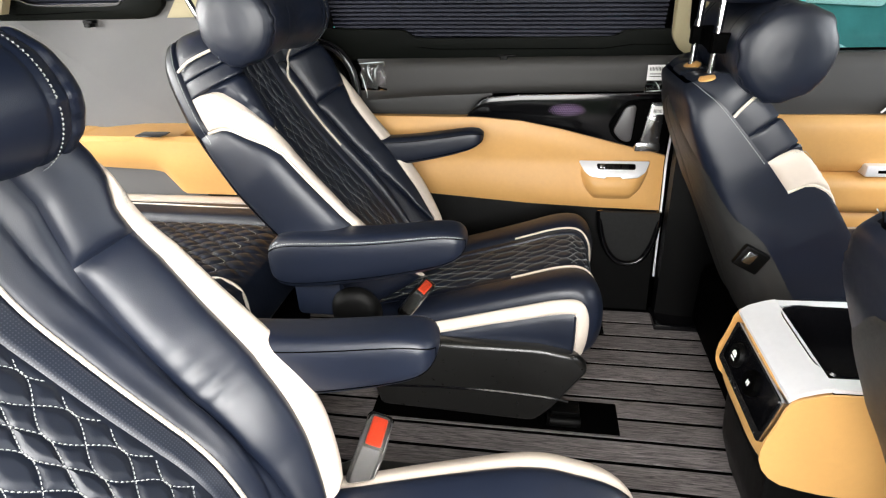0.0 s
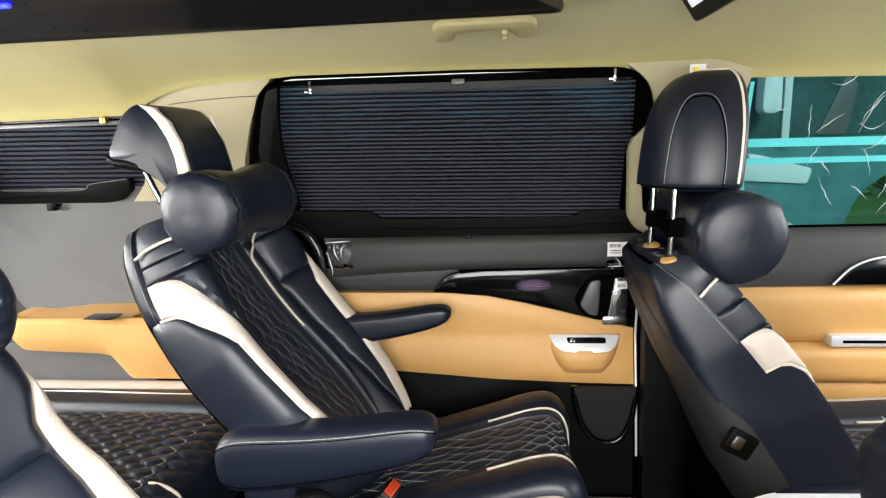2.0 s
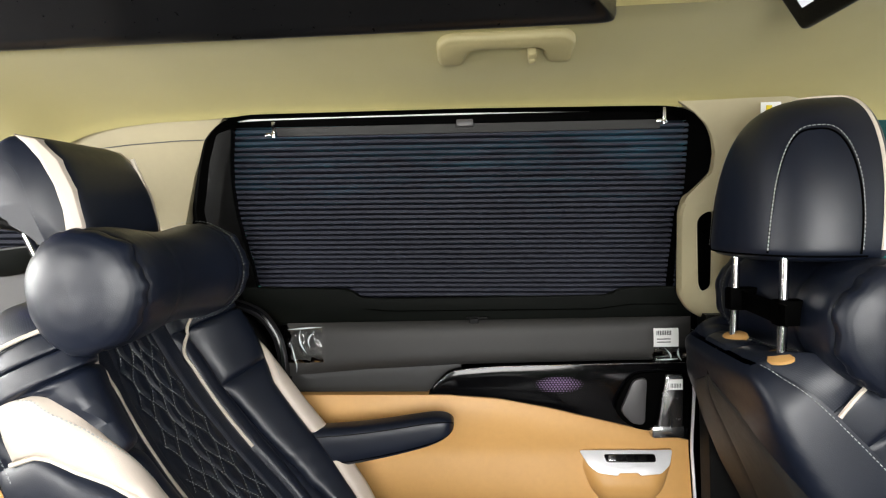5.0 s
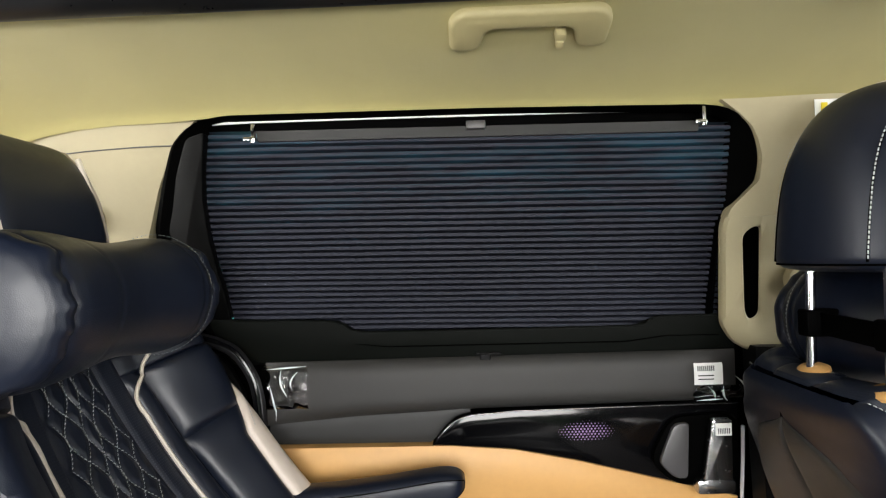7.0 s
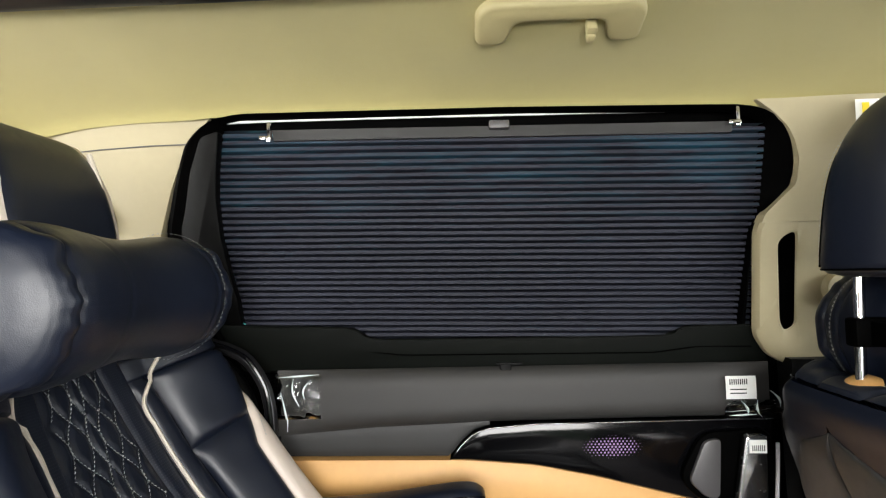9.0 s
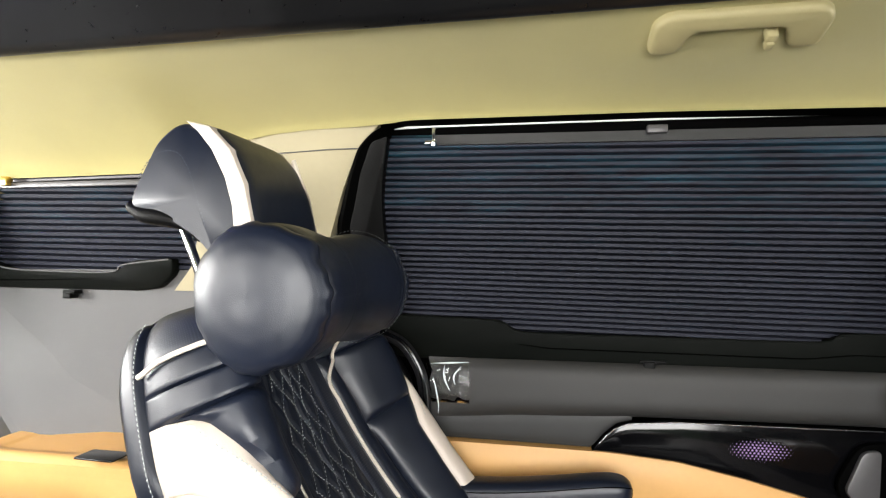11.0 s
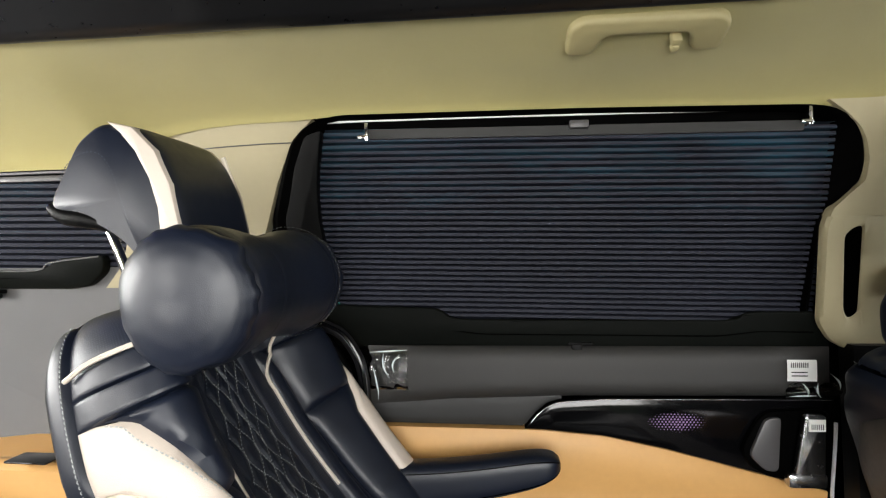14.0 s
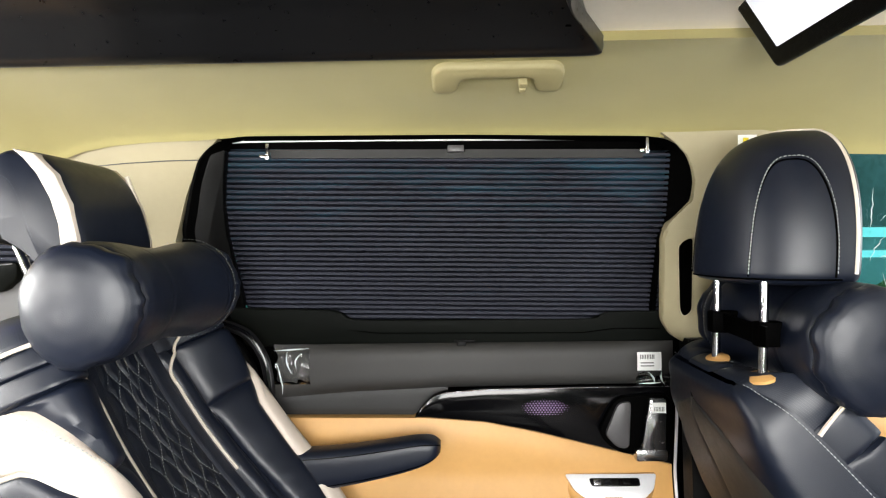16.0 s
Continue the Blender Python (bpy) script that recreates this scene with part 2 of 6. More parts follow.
def grid(fn, nu, nv, uv=None):
    """A sheet of nu x nv faces; fn(a, b), a and b from 0 to 1, gives the place."""
    bm = bmesh.new()
    vs = [[bm.verts.new(fn(i / nu, j / nv)) for j in range(nv + 1)] for i in range(nu + 1)]
    lay = bm.loops.layers.uv.new("uv") if uv else None
    for i in range(nu):
        for j in range(nv):
            f = bm.faces.new((vs[i][j], vs[i + 1][j], vs[i + 1][j + 1], vs[i][j + 1]))
            if uv:
                for lp, (a, b) in zip(f.loops, ((i, j), (i + 1, j), (i + 1, j + 1), (i, j + 1))):
                    lp[lay].uv = uv(a / nu, b / nv)
    return bm


def slab(fn, nu, nv, back):
    """A sheet as in grid, given thickness: back is the vector to its rear face."""
    bm = grid(fn, nu, nv)
    edge = [e for e in bm.edges if e.is_boundary]
    got = bmesh.ops.extrude_edge_only(bm, edges=edge)
    moved = [v for v in got["geom"] if isinstance(v, bmesh.types.BMVert)]
    bmesh.ops.translate(bm, verts=moved, vec=back)
    ring = [e for e in bm.edges if e.is_boundary]
    bmesh.ops.contextual_create(bm, geom=ring)
    return bm


def box(x0, x1, y0, y1, z0, z1, bevel=0.0, seg=2):
    bm = bmesh.new()
    bmesh.ops.create_cube(bm, size=1)
    bmesh.ops.transform(bm, matrix=Matrix.Translation(((x0 + x1) / 2, (y0 + y1) / 2, (z0 + z1) / 2)) @ Matrix.Diagonal((x1 - x0, y1 - y0, z1 - z0, 1)), verts=bm.verts)
    if bevel:
        bmesh.ops.bevel(bm, geom=list(bm.edges), offset=bevel, segments=seg, affect="EDGES", profile=0.5)
    return bm


def moved(bm, m):
    bmesh.ops.transform(bm, matrix=m, verts=bm.verts)
    return bm


def joined(*bms):
    out = bmesh.new()
    for b in bms:
        me = bpy.data.meshes.new("tmp")
        b.to_mesh(me)
        b.free()
        out.from_mesh(me)
        bpy.data.meshes.remove(me)
    return out


def prism(outline, depth, bevel=0.0, seg=2, frame_m=None):
    """A plate with the outline given as (a, b) pairs in local x and z, from local y 0 to depth."""
    bm = bmesh.new()
    vs = [bm.verts.new((a, 0, b)) for a, b in outline]
    f = bm.faces.new(vs)
    got = bmesh.ops.extrude_face_region(bm, geom=[f])
    top = [v for v in got["geom"] if isinstance(v, bmesh.types.BMVert)]
    bmesh.ops.translate(bm, verts=top, vec=(0, depth, 0))
    if bevel:
        sel = [e for e in bm.edges if abs(e.verts[0].co.y - e.verts[1].co.y) < 1e-6]
        bmesh.ops.bevel(bm, geom=sel, offset=bevel, segments=seg, affect="EDGES", profile=0.5)
    if frame_m is not None:
        bmesh.ops.transform(bm, matrix=frame_m, verts=bm.verts)
    return bm


def rounded(pts, r, n=5):
    """The closed outline pts with its corners rounded by r."""
    out = []
    k = len(pts)
    for i in range(k):
        p, a, b = (np.array(pts[j % k], float) for j in (i, i - 1, i + 1))
        da, db = a - p, b - p
        la, lb = np.linalg.norm(da), np.linalg.norm(db)
        ra = min(r, la * 0.49, lb * 0.49)
        pa, pb = p + da / la * ra, p + db / lb * ra
        for j in range(n + 1):
            t = j / n
            out.append(tuple((1 - t) ** 2 * pa + 2 * t * (1 - t) * p + t * t * pb))
    return out


def tube(pts, r, n=8, closed=False, cap=True):
    """A round bar along the points; r may be a function of 0..1."""
    bm = bmesh.new()
    pts = [Vector(p) for p in pts]
    k = len(pts)
    rings = []
    up = None
    for i, p in enumerate(pts):
        a = pts[(i - 1) % k] if closed or i > 0 else p
        b = pts[(i + 1) % k] if closed or i < k - 1 else p
        t = (b - a).normalized()
        if up is None:
            up = t.orthogonal().normalized()
        up = (up - t * up.dot(t)).normalized()
        side = t.cross(up)
        rr = r(i / max(1, k - 1)) if callable(r) else r
        rings.append([bm.verts.new(p + (up * math.cos(2 * math.pi * j / n) + side * math.sin(2 * math.pi * j / n)) * rr) for j in range(n)])
    for i in range(k if closed else k - 1):
        A, B = rings[i], rings[(i + 1) % k]
        for j in range(n):
            bm.faces.new((A[j], A[(j + 1) % n], B[(j + 1) % n], B[j]))
    if not closed and cap:
        bm.faces.new(rings[0]), bm.faces.new(rings[-1])
    return bm


def lathe(profile, n=32):
    """A turned body round local z; profile of (radius, z)."""
    bm = bmesh.new()
    rings = [[bm.verts.new((max(r, 1e-4) * math.cos(2 * math.pi * j / n), max(r, 1e-4) * math.sin(2 * math.pi * j / n), z)) for j in range(n)] for r, z in profile]
    for A, B in zip(rings, rings[1:]):
        for j in range(n):
            bm.faces.new((A[j], A[(j + 1) % n], B[(j + 1) % n], B[j]))
    bm.faces.new(rings[0]), bm.faces.new(rings[-1])
    return bm


def dashes(path, width=0.0012, step=0.0065, length=0.0042, lift=(0, 0, 0)):
    """Sewing stitches as small raised ribbons along a path of (place, normal)."""
    bm = bmesh.new()
    pl = [Vector(p) for p, _ in path]
    nl = [Vector(q).normalized() for _, q in path]
    run = [0.0]
    for a, b in zip(pl, pl[1:]):
        run.append(run[-1] + (b - a).length)

    def at(s):
        i = min(max(int(np.searchsorted(run, s)) - 1, 0), len(pl) - 2)
        f = (s - run[i]) / max(1e-9, run[i + 1] - run[i])
        return pl[i].lerp(pl[i + 1], f), nl[i], (pl[i + 1] - pl[i]).normalized()

    s = step
    while s < run[-1] - step:
        p, q, t = at(s)
        e, _, _ = at(s + length)
        w = t.cross(q).normalized() * width
        mid = (p + e) / 2 + q * 0.0016
        a = [bm.verts.new(p + w + q * 0.0004), bm.verts.new(p - w + q * 0.0004), bm.verts.new(mid - w), bm.verts.new(mid + w), bm.verts.new(e - w + q * 0.0004), bm.verts.new(e + w + q * 0.0004)]
        bm.faces.new((a[0], a[1], a[2], a[3])), bm.faces.new((a[3], a[2], a[4], a[5]))
        s += step
    return bm


# ---- structure: shell, floor, ceiling ----
MID = 0.90          # the cabin's middle line; the left side lies at larger y


def W(z):
    """The inner face of the left side at height z."""
    return lerp(z, (0, 0.3, 0.5, 0.62, 0.74, 0.80, 1.24, 1.28), (1.66, 1.70, 1.735, 1.72, 1.712, 1.745, 1.595, 1.57))


def wall_sheet(xa, xb, lo, hi, off=0.0, puff=0.0, nx=40, nz=10, depth=0.03, at=None):
    """A piece of the left side between x xa and xb and heights lo(x) and hi(x), off metres proud and bulging by puff."""
    def fn(a, b):
        x = xa + (xb - xa) * a
        z0, z1 = lo(x), hi(x)
        z = z0 + (z1 - z0) * b
        e = (1 - (2 * a - 1) ** 8) * (1 - (2 * b - 1) ** 4)
        return x, (at(z) if at else W(z)) - off - puff * e, z
    return slab(fn, nx, nz, (0, depth, 0))


def const(v):
    return lambda x: v


solo("floor", box(-2.35, 1.6, 0.02, 1.80, -0.09, -0.0022), MATT, "black underfloor below the wooden planks", "floor", "structure")
FLOOR = bpy.data.objects["floor"]
shell = thing("wall_left", "outer skin of the van's left side", "wall", kind="structure")
part("sill_panel", box(-2.35, 1.9, 1.80, 1.84, -0.3, 0.80), MATT, shell)
part("upper_rail", box(-2.35, 1.9, 1.66, 1.72, 1.262, 1.60), MATT, shell)
part("pillar_core", box(-0.78, -0.52, 1.776, 1.792, 0.55, 0.925), MATT, shell)
part("pillar_core", box(0.352, 0.44, 1.776, 1.792, 0.75, 1.16), MATT, shell)
part("pillar_core", box(-1.06, -0.72, 1.74, 1.78, 0.80, 1.30), MATT, shell)
part("pillar_core", box(0.40, 0.60, 1.74, 1.78, 0.80, 1.30), MATT, shell)
part("pillar_core", box(-2.35, -1.56, 1.74, 1.78, 0.80, 1.30), MATT, shell)
solo("roof", box(-2.35, 1.5, 0.02, 1.74, 1.60, 1.64), MATT, "closed metal roof above the headliner", "roof", "structure")
tail = thing("wall_rear", "tailgate with its window behind the bench", "wall", kind="structure")
part("tailgate_panel", box(-2.39, -2.35, 0.0, 1.84, -0.3, 0.85), GREY, tail)
part("tailgate_header", box(-2.39, -2.35, 0.0, 1.84, 1.28, 1.62), PILLAR, tail)
part("tailgate_glass", box(-2.38, -2.37, 0.0, 1.84, 0.85, 1.28), CLEAR, tail)
right = thing("wall_right", "van's right side with the sliding door open", "wall", kind="structure")
part("quarter_panel", box(-2.35, -0.80, 0.0, 0.06, -0.3, 0.82), GREY, right)
part("pillar_panel", box(-1.0, -0.80, 0.0, 0.06, 0.82, 1.30), PILLAR, right)
part("pillar_panel", box(-2.35, -1.75, 0.0, 0.06, 0.82, 1.30), PILLAR, right)
part("upper_rail", box(-2.35, 1.5, 0.0, 0.10, 1.30, 1.60), LINER, right)
part("front_door_panel", box(0.42, 1.6, 0.0, 0.06, -0.3, 0.80), GREY, right)
part("pillar_panel", box(0.42, 0.56, 0.0, 0.06, 0.80, 1.30), PILLAR, right)
dash = thing("dashboard", "dark dashboard below the windscreen", "dashboard")
part("dashboard_body", box(1.45, 1.75, 0.08, 1.72, 0.0, 0.80, 0.06, 3), BLACK, dash)
part("firewall", box(1.72, 1.78, 0.02, 1.80, -0.09, 0.8), MATT, dash)

# headliner: a long cloth strip that curves from the window's top to the ceiling
LINE = ((1.588, 1.258), (1.575, 1.276), (1.53, 1.302), (1.48, 1.322), (1.42, 1.340), (1.37, 1.351), (1.33, 1.358), (1.28, 1.364), (1.20, 1.372), (1.05, 1.378))


def liner_at(x, b):
    y, z = spline(LINE, b)
    drop = lerp(x, (-2.3, -1.88, -1.68, -1.5, -1.04, -0.947, -0.90, -0.835, -0.756, -0.65, -0.56, -0.1, 0.29, 0.45, 0.61, 0.95, 1.3), (0.03, 0.02, 0.034, 0.074, 0.070, 0.027, 0.011, 0.0, -0.006, -0.008, -0.014, -0.009, 0.0, 0.012, 0.040, 0.050, 0.06))
    swell = 0.012 * math.exp(-((x + 0.05) / 0.22) ** 2) * math.exp(-((b - 0.4) / 0.2) ** 2)
    return x, y - swell * 0.3, z - drop * max(0.0, 1 - b / 0.6) ** 1.2 - swell


solo("headliner", slab(lambda a, b: liner_at(-2.3 + 3.7 * a, b * 0.72), 180, 24, (0, 0.03, 0.05)), LINER, "olive-beige cloth headliner along the roof's side", "headliner", "structure")
solo("headliner_right", slab(lambda a, b: (lambda p: (p[0], 2 * MID - p[1], p[2]))(liner_at(-2.3 + 3.7 * a, b * 0.72)), 40, 12, (0, -0.03, 0.05)), LINER, "olive-beige cloth headliner along the roof's side", "headliner", "structure")
# pale ceiling in front of the black roof frame
solo("ceiling", slab(lambda a, b: (0.075 + 1.325 * a, 0.42 + 0.96 * b, 1.368 + 0.03 * (1 - (2 * b - 1) ** 4) - 0.10 * max(0, a - 0.4) ** 1.2), 30, 20, (0, 0, 0.02)), PALE, "pale cream ceiling cloth ahead of the roof frame", "ceiling", "structure")
solo("ceiling_rear", box(-2.3, 0.02, 0.40, 1.40, 1.56, 1.58), MATT, "dark ceiling inside the raised roof well", "ceiling", "structure")

# black roof frame round the raised well
roof_frame = thing("roof_frame", "black satin frame round the raised roof well", "roof frame", at=(-0.8, 0.9, 1.38))


def ring_outline(x0, x1, y0, y1, r, n=8):
    return rounded([(x0, y0), (x1, y0), (x1 - 0.10, y0 + 0.19), (x1 - 0.125, (y0 + y1) / 2), (x1 - 0.10, y1 - 0.19), (x1, y1), (x0, y1)], r, n)


RX0, RX1, RY0, RY1 = -2.05, 0.142, 0.462, 1.338
prof = [(0.0, 1.370), (0.002, 1.352), (0.008, 1.343), (0.020, 1.342), (0.035, 1.352), (0.075, 1.392), (0.115, 1.412), (0.160, 1.418), (0.172, 1.425), (0.176, 1.56)]
bm = bmesh.new()
rows = []
for inset, z in prof:
    o = ring_outline(RX0 + inset, RX1 - inset * 0.62, RY0 + inset, RY1 - inset, 0.035 + inset * 0.3)
    rows.append([bm.verts.new((x, y, z)) for x, y in o])
for A, B in zip(rows, rows[1:]):
    for j in range(len(A)):
        bm.faces.new((A[j], A[(j + 1) % len(A)], B[(j + 1) % len(A)], B[j]))
part("bezel", bm, mat("roof_frame_plastic", (0.005, 0.005, 0.0055), 0.30, spec=0.5, vary=0.15), roof_frame)
cap = lathe([(0.0, 0.0), (0.009, 0.0), (0.0095, 0.003), (0.0, 0.004)], 20)
part("screw_cap", moved(cap, look((0.066, 1.285, 1.3805), (0.066, 1.20, 1.50))), MATT, roof_frame, "round black screw cap")
part("light_strip", tube([(-1.9, 1.236, 1.4005), (-1.4, 1.236, 1.4005), (-1.03, 1.236, 1.4005)], 0.006), BLUE, roof_frame, "blue glowing light strip")

# ---- left side: sliding door trim ----
TAN_TOP = lambda x: lerp(x, (-0.6, -0.18, -0.05, 0.07, 0.22, 0.39), (0.637, 0.633, 0.622, 0.597, 0.558, 0.514))
TAN_LOW = lambda x: lerp(x, (-0.6, -0.36, -0.025, 0.2, 0.39), (0.40, 0.384, 0.359, 0.350, 0.346))
GLO_TOP = lambda x: lerp(x, (-0.212, -0.19, -0.165, -0.139, -0.05, 0.39), (0.634, 0.662, 0.684, 0.692, 0.699, 0.703))
PAD_LOW = lambda x: lerp(x, (-0.55, -0.36, -0.20, -0.12, 0.39), (0.679, 0.693, 0.699, 0.703, 0.708))
door = thing("door_1", "closed sliding door with tan, black and grey trim", "door", kind="structure")
part("lower_trim", wall_sheet(-0.62, 0.386, const(0.0), lambda x: TAN_LOW(x) + 0.004, -0.006, 0.0, 30, 8), BLACK, door)
part("tan_trim", wall_sheet(-0.60, 0.388, TAN_LOW, TAN_TOP, 0.004, 0.018, 60, 16, 0.04), TAN, door, "tan leather door panel")
part("gloss_trim", wall_sheet(-0.212, 0.384, lambda x: TAN_TOP(x) + 0.003, GLO_TOP, 0.006, 0.004, 60, 10, 0.04), GLOSS, door, "glossy black inlay")
part("grey_strip", wall_sheet(-0.54, -0.135, lambda x: max(TAN_TOP(x), GLO_TOP(x) if x > -0.212 else 0) + 0.004, lambda x: PAD_LOW(x) + 0.003, -0.010, 0.003, 40, 6, 0.03), PAD, door)
part("pad_roll", wall_sheet(-0.545, 0.392, PAD_LOW, const(0.806), 0.002, 0.020, 50, 16, 0.03, at=lambda z: 1.728), DOORPAD, door, "padded dark grey roll")
part("gloss_edge", tube([(x, W(0.70) - 0.012, GLO_TOP(x) + 0.003) for x in np.linspace(-0.20, 0.385, 40)], 0.0008, 6), STEEL, door, "thin bright trim line")
part("edge_strip", tube([(0.393, W(z) - 0.010, z) for z in np.linspace(0.13, 0.66, 20)], 0.0035, 6), SILVER, door, "thin silver edge strip")
# door pocket: a bowl with a U-shaped lip
U = [(0.207, 0.350), (0.212, 0.30), (0.228, 0.24), (0.262, 0.192), (0.305, 0.178), (0.345, 0.195), (0.372, 0.245), (0.383, 0.30), (0.386, 0.350)]
part("pocket_lip", tube([(*(lambda p: (p[0], W(p[1]) - 0.028, p[1]))(spline(U, t)),) for t in np.linspace(0, 1, 40)], 0.009, 10), GLOSS, door, "glossy black pocket lip")
part("pocket", prism([tuple(spline(U, t)) for t in np.linspace(0, 1, 30)], 0.012, frame_m=Matrix.Translation((0, 1.668, 0))), DARKIN, door)
# speaker grille in the inlay, a honeycomb of small lit dots
bm = bmesh.new()
for i in range(-8, 9):
    for j in range(-4, 5):
        x, z = 0.088 + i * 0.0068 + (j % 2) * 0.0034, 0.660 + j * 0.0052
        if ((x - 0.088) / 0.056) ** 2 + ((z - 0.660) / 0.021) ** 2 < 1:
            bmesh.ops.create_circle(bm, cap_ends=True, radius=0.0024 * math.sqrt(max(0.05, 1 - ((x - 0.088) / 0.056) ** 2 - ((z - 0.660) / 0.021) ** 2)), segments=6, matrix=Matrix.Translation((x, W(z) - 0.0205, z)) @ Matrix.Rotation(radians(90), 4, "X"))
part("speaker_grille", bm, PURPLE, door, "honeycomb speaker grille glowing purple")
# inner door pull
handle = prism(rounded([(0.205, 0.60), (0.25, 0.685), (0.378, 0.69), (0.378, 0.545), (0.25, 0.555)], 0.03), 0.012, 0.004, frame_m=Matrix.Translation((0, 1.693, 0)))
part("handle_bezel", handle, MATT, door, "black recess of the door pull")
part("door_handle", prism(rounded([(0.222, 0.60), (0.252, 0.672), (0.282, 0.676), (0.276, 0.568), (0.25, 0.570)], 0.012), 0.012, 0.004, frame_m=Matrix.Translation((0, 1.684, 0))), HALFMOON, door, "satin grey backing of the pull")
part("handle_lever", prism(rounded([(0.298, 0.566), (0.318, 0.686), (0.356, 0.686), (0.354, 0.566)], 0.008), 0.018, 0.005, frame_m=Matrix.Translation((0, 1.668, 0))), STEEL, door, "bright lever wrapped in film")
part("handle_foot", box(0.285, 0.357, 1.665, 1.69, 0.545, 0.572, 0.006), STEEL, door)
part("lever_label", box(0.322, 0.352, 1.6655, 1.667, 0.655, 0.678), PAPER, door, "small white label")
bm = bmesh.new()
for k in range(7):
    bmesh.ops.create_cube(bm, size=1, matrix=Matrix.Translation((0.327 + k * 0.0034, 1.6652, 0.664)) @ Matrix.Diagonal((0.0016, 0.0004, 0.010, 1)))
part("label_print", bm, INK, door)
# window switch pod
pod = thing("window_switch_pod", "tan pod with a silver window switch plate on the door", "switch panel")


def pod_fn(a, b):
    u = 2 * a - 1
    w = lerp(b, (0, 0.3, 0.7, 1), (0.055, 0.085, 0.103, 0.106))
    z = 0.382 + 0.118 * b
    out = lerp(b, (0, 0.2, 0.45, 0.62, 1), (0.0, 0.030, 0.040, 0.036, 0.004)) * (1 - abs(u) ** 5)
    return 0.238 + u * w, W(z) - 0.016 - out, z


part("pod_body", slab(pod_fn, 24, 14, (0, 0.02, 0)), TAN, pod)
plate = prism(rounded([(0.132, 0.0), (0.342, 0.0), (0.330, -0.034), (0.308, -0.052), (0.262, -0.056), (0.258, -0.050), (0.216, -0.050), (0.212, -0.056), (0.170, -0.050), (0.15, -0.034)], 0.006, 3), 0.006, 0.0015, frame_m=Matrix.Translation((0, 1.702, 0.505)) @ Matrix.Rotation(radians(-36), 4, "X"))
part("switch_plate", moved(plate, Matrix()), SILVER, pod, "brushed silver switch plate")
cav = prism(rounded([(0.185, -0.010), (0.300, -0.010), (0.300, -0.028), (0.190, -0.028)], 0.006, 3), 0.004, 0.001, frame_m=Matrix.Translation((0, 1.702, 0.505)) @ Matrix.Rotation(radians(-36), 4, "X") @ Matrix.Translation((0, -0.0035, 0)))
part("switch_well", cav, GLOSS, pod, "black switch panel")
for k, x in enumerate((0.203, 0.243, 0.270)):
    part("switch_button", prism(rounded([(x - 0.009, -0.013), (x + 0.009, -0.013), (x + 0.009, -0.025), (x - 0.009, -0.025)], 0.003, 2), 0.004, 0.001, frame_m=Matrix.Translation((0, 1.702, 0.505)) @ Matrix.Rotation(radians(-36), 4, "X") @ Matrix.Translation((0, -0.006, 0))), STEEL if k == 0 else BLACK, pod)

# ---- left side: window with its pleated blind ----
win = thing("window_1", "wide side window with a black frame and a drawn blind", "window", kind="structure")


def tilt_y(z, off=0.0):
    """The window's plane, leaning inwards towards the roof."""
    return lerp(z, (0.80, 1.26), (1.745, 1.588)) + off


OUT = rounded([(-0.56, 1.272), (-0.1, 1.267), (0.29, 1.258), (0.326, 1.253), (0.353, 1.24), (0.376, 1.219), (0.389, 1.195), (0.396, 1.165), (0.398, 1.128), (0.360, 1.09), (0.336, 1.06), (0.335, 0.87), (0.405, 0.80), (-0.60, 0.800), (-0.70, 0.92), (-0.724, 1.07), (-0.690, 1.16), (-0.660, 1.228), (-0.62, 1.260)], 0.02, 5)
INN = rounded([(-0.590, 1.2665), (-0.1, 1.2625), (0.285, 1.2525), (0.338, 1.238), (0.348, 1.05), (0.36, 0.82), (-0.612, 0.82), (-0.616, 0.945), (-0.626, 1.06), (-0.622, 1.15), (-0.604, 1.225)], 0.012, 5)


def resample(o, n):
    p = np.array(o + [o[0]])
    d = np.concatenate(([0], np.cumsum(np.linalg.norm(np.diff(p, axis=0), axis=1))))
    s = np.linspace(0, d[-1], n, endpoint=False)
    return [(lerp(k, d, p[:, 0]), lerp(k, d, p[:, 1])) for k in s]


def by_angle(o, c, n):
    """n points of a closed outline at even angles round c."""
    r = resample(o, 900)
    ang = np.array([math.atan2(z - c[1], x - c[0]) for x, z in r])
    out = []
    for k in range(n):
        a = -math.pi + 2 * math.pi * k / n
        out.append(r[int(np.argmin(np.abs((ang - a + math.pi) % (2 * math.pi) - math.pi)))])
    return out


def wall_ring(outer, inner, centre, n, o_off, i_off, back, yfun):
    bm = bmesh.new()
    A, B = by_angle(outer, centre, n), by_angle(inner, centre, n)
    rings = []
    for t, off in ((0, o_off + back), (0, o_off), (0.12, o_off - 0.006), (0.5, (o_off + i_off) / 2 - 0.004), (0.9, i_off - 0.003), (1, i_off), (1, i_off + 0.15 * back)):
        rings.append([bm.verts.new((a[0] + (b[0] - a[0]) * t, yfun(a[1] + (b[1] - a[1]) * t) + off, a[1] + (b[1] - a[1]) * t)) for a, b in zip(A, B)])
    for P_, Q_ in zip(rings, rings[1:]):
        for j in range(n):
            bm.faces.new((P_[j], P_[(j + 1) % n], Q_[(j + 1) % n], Q_[j]))
    return bm


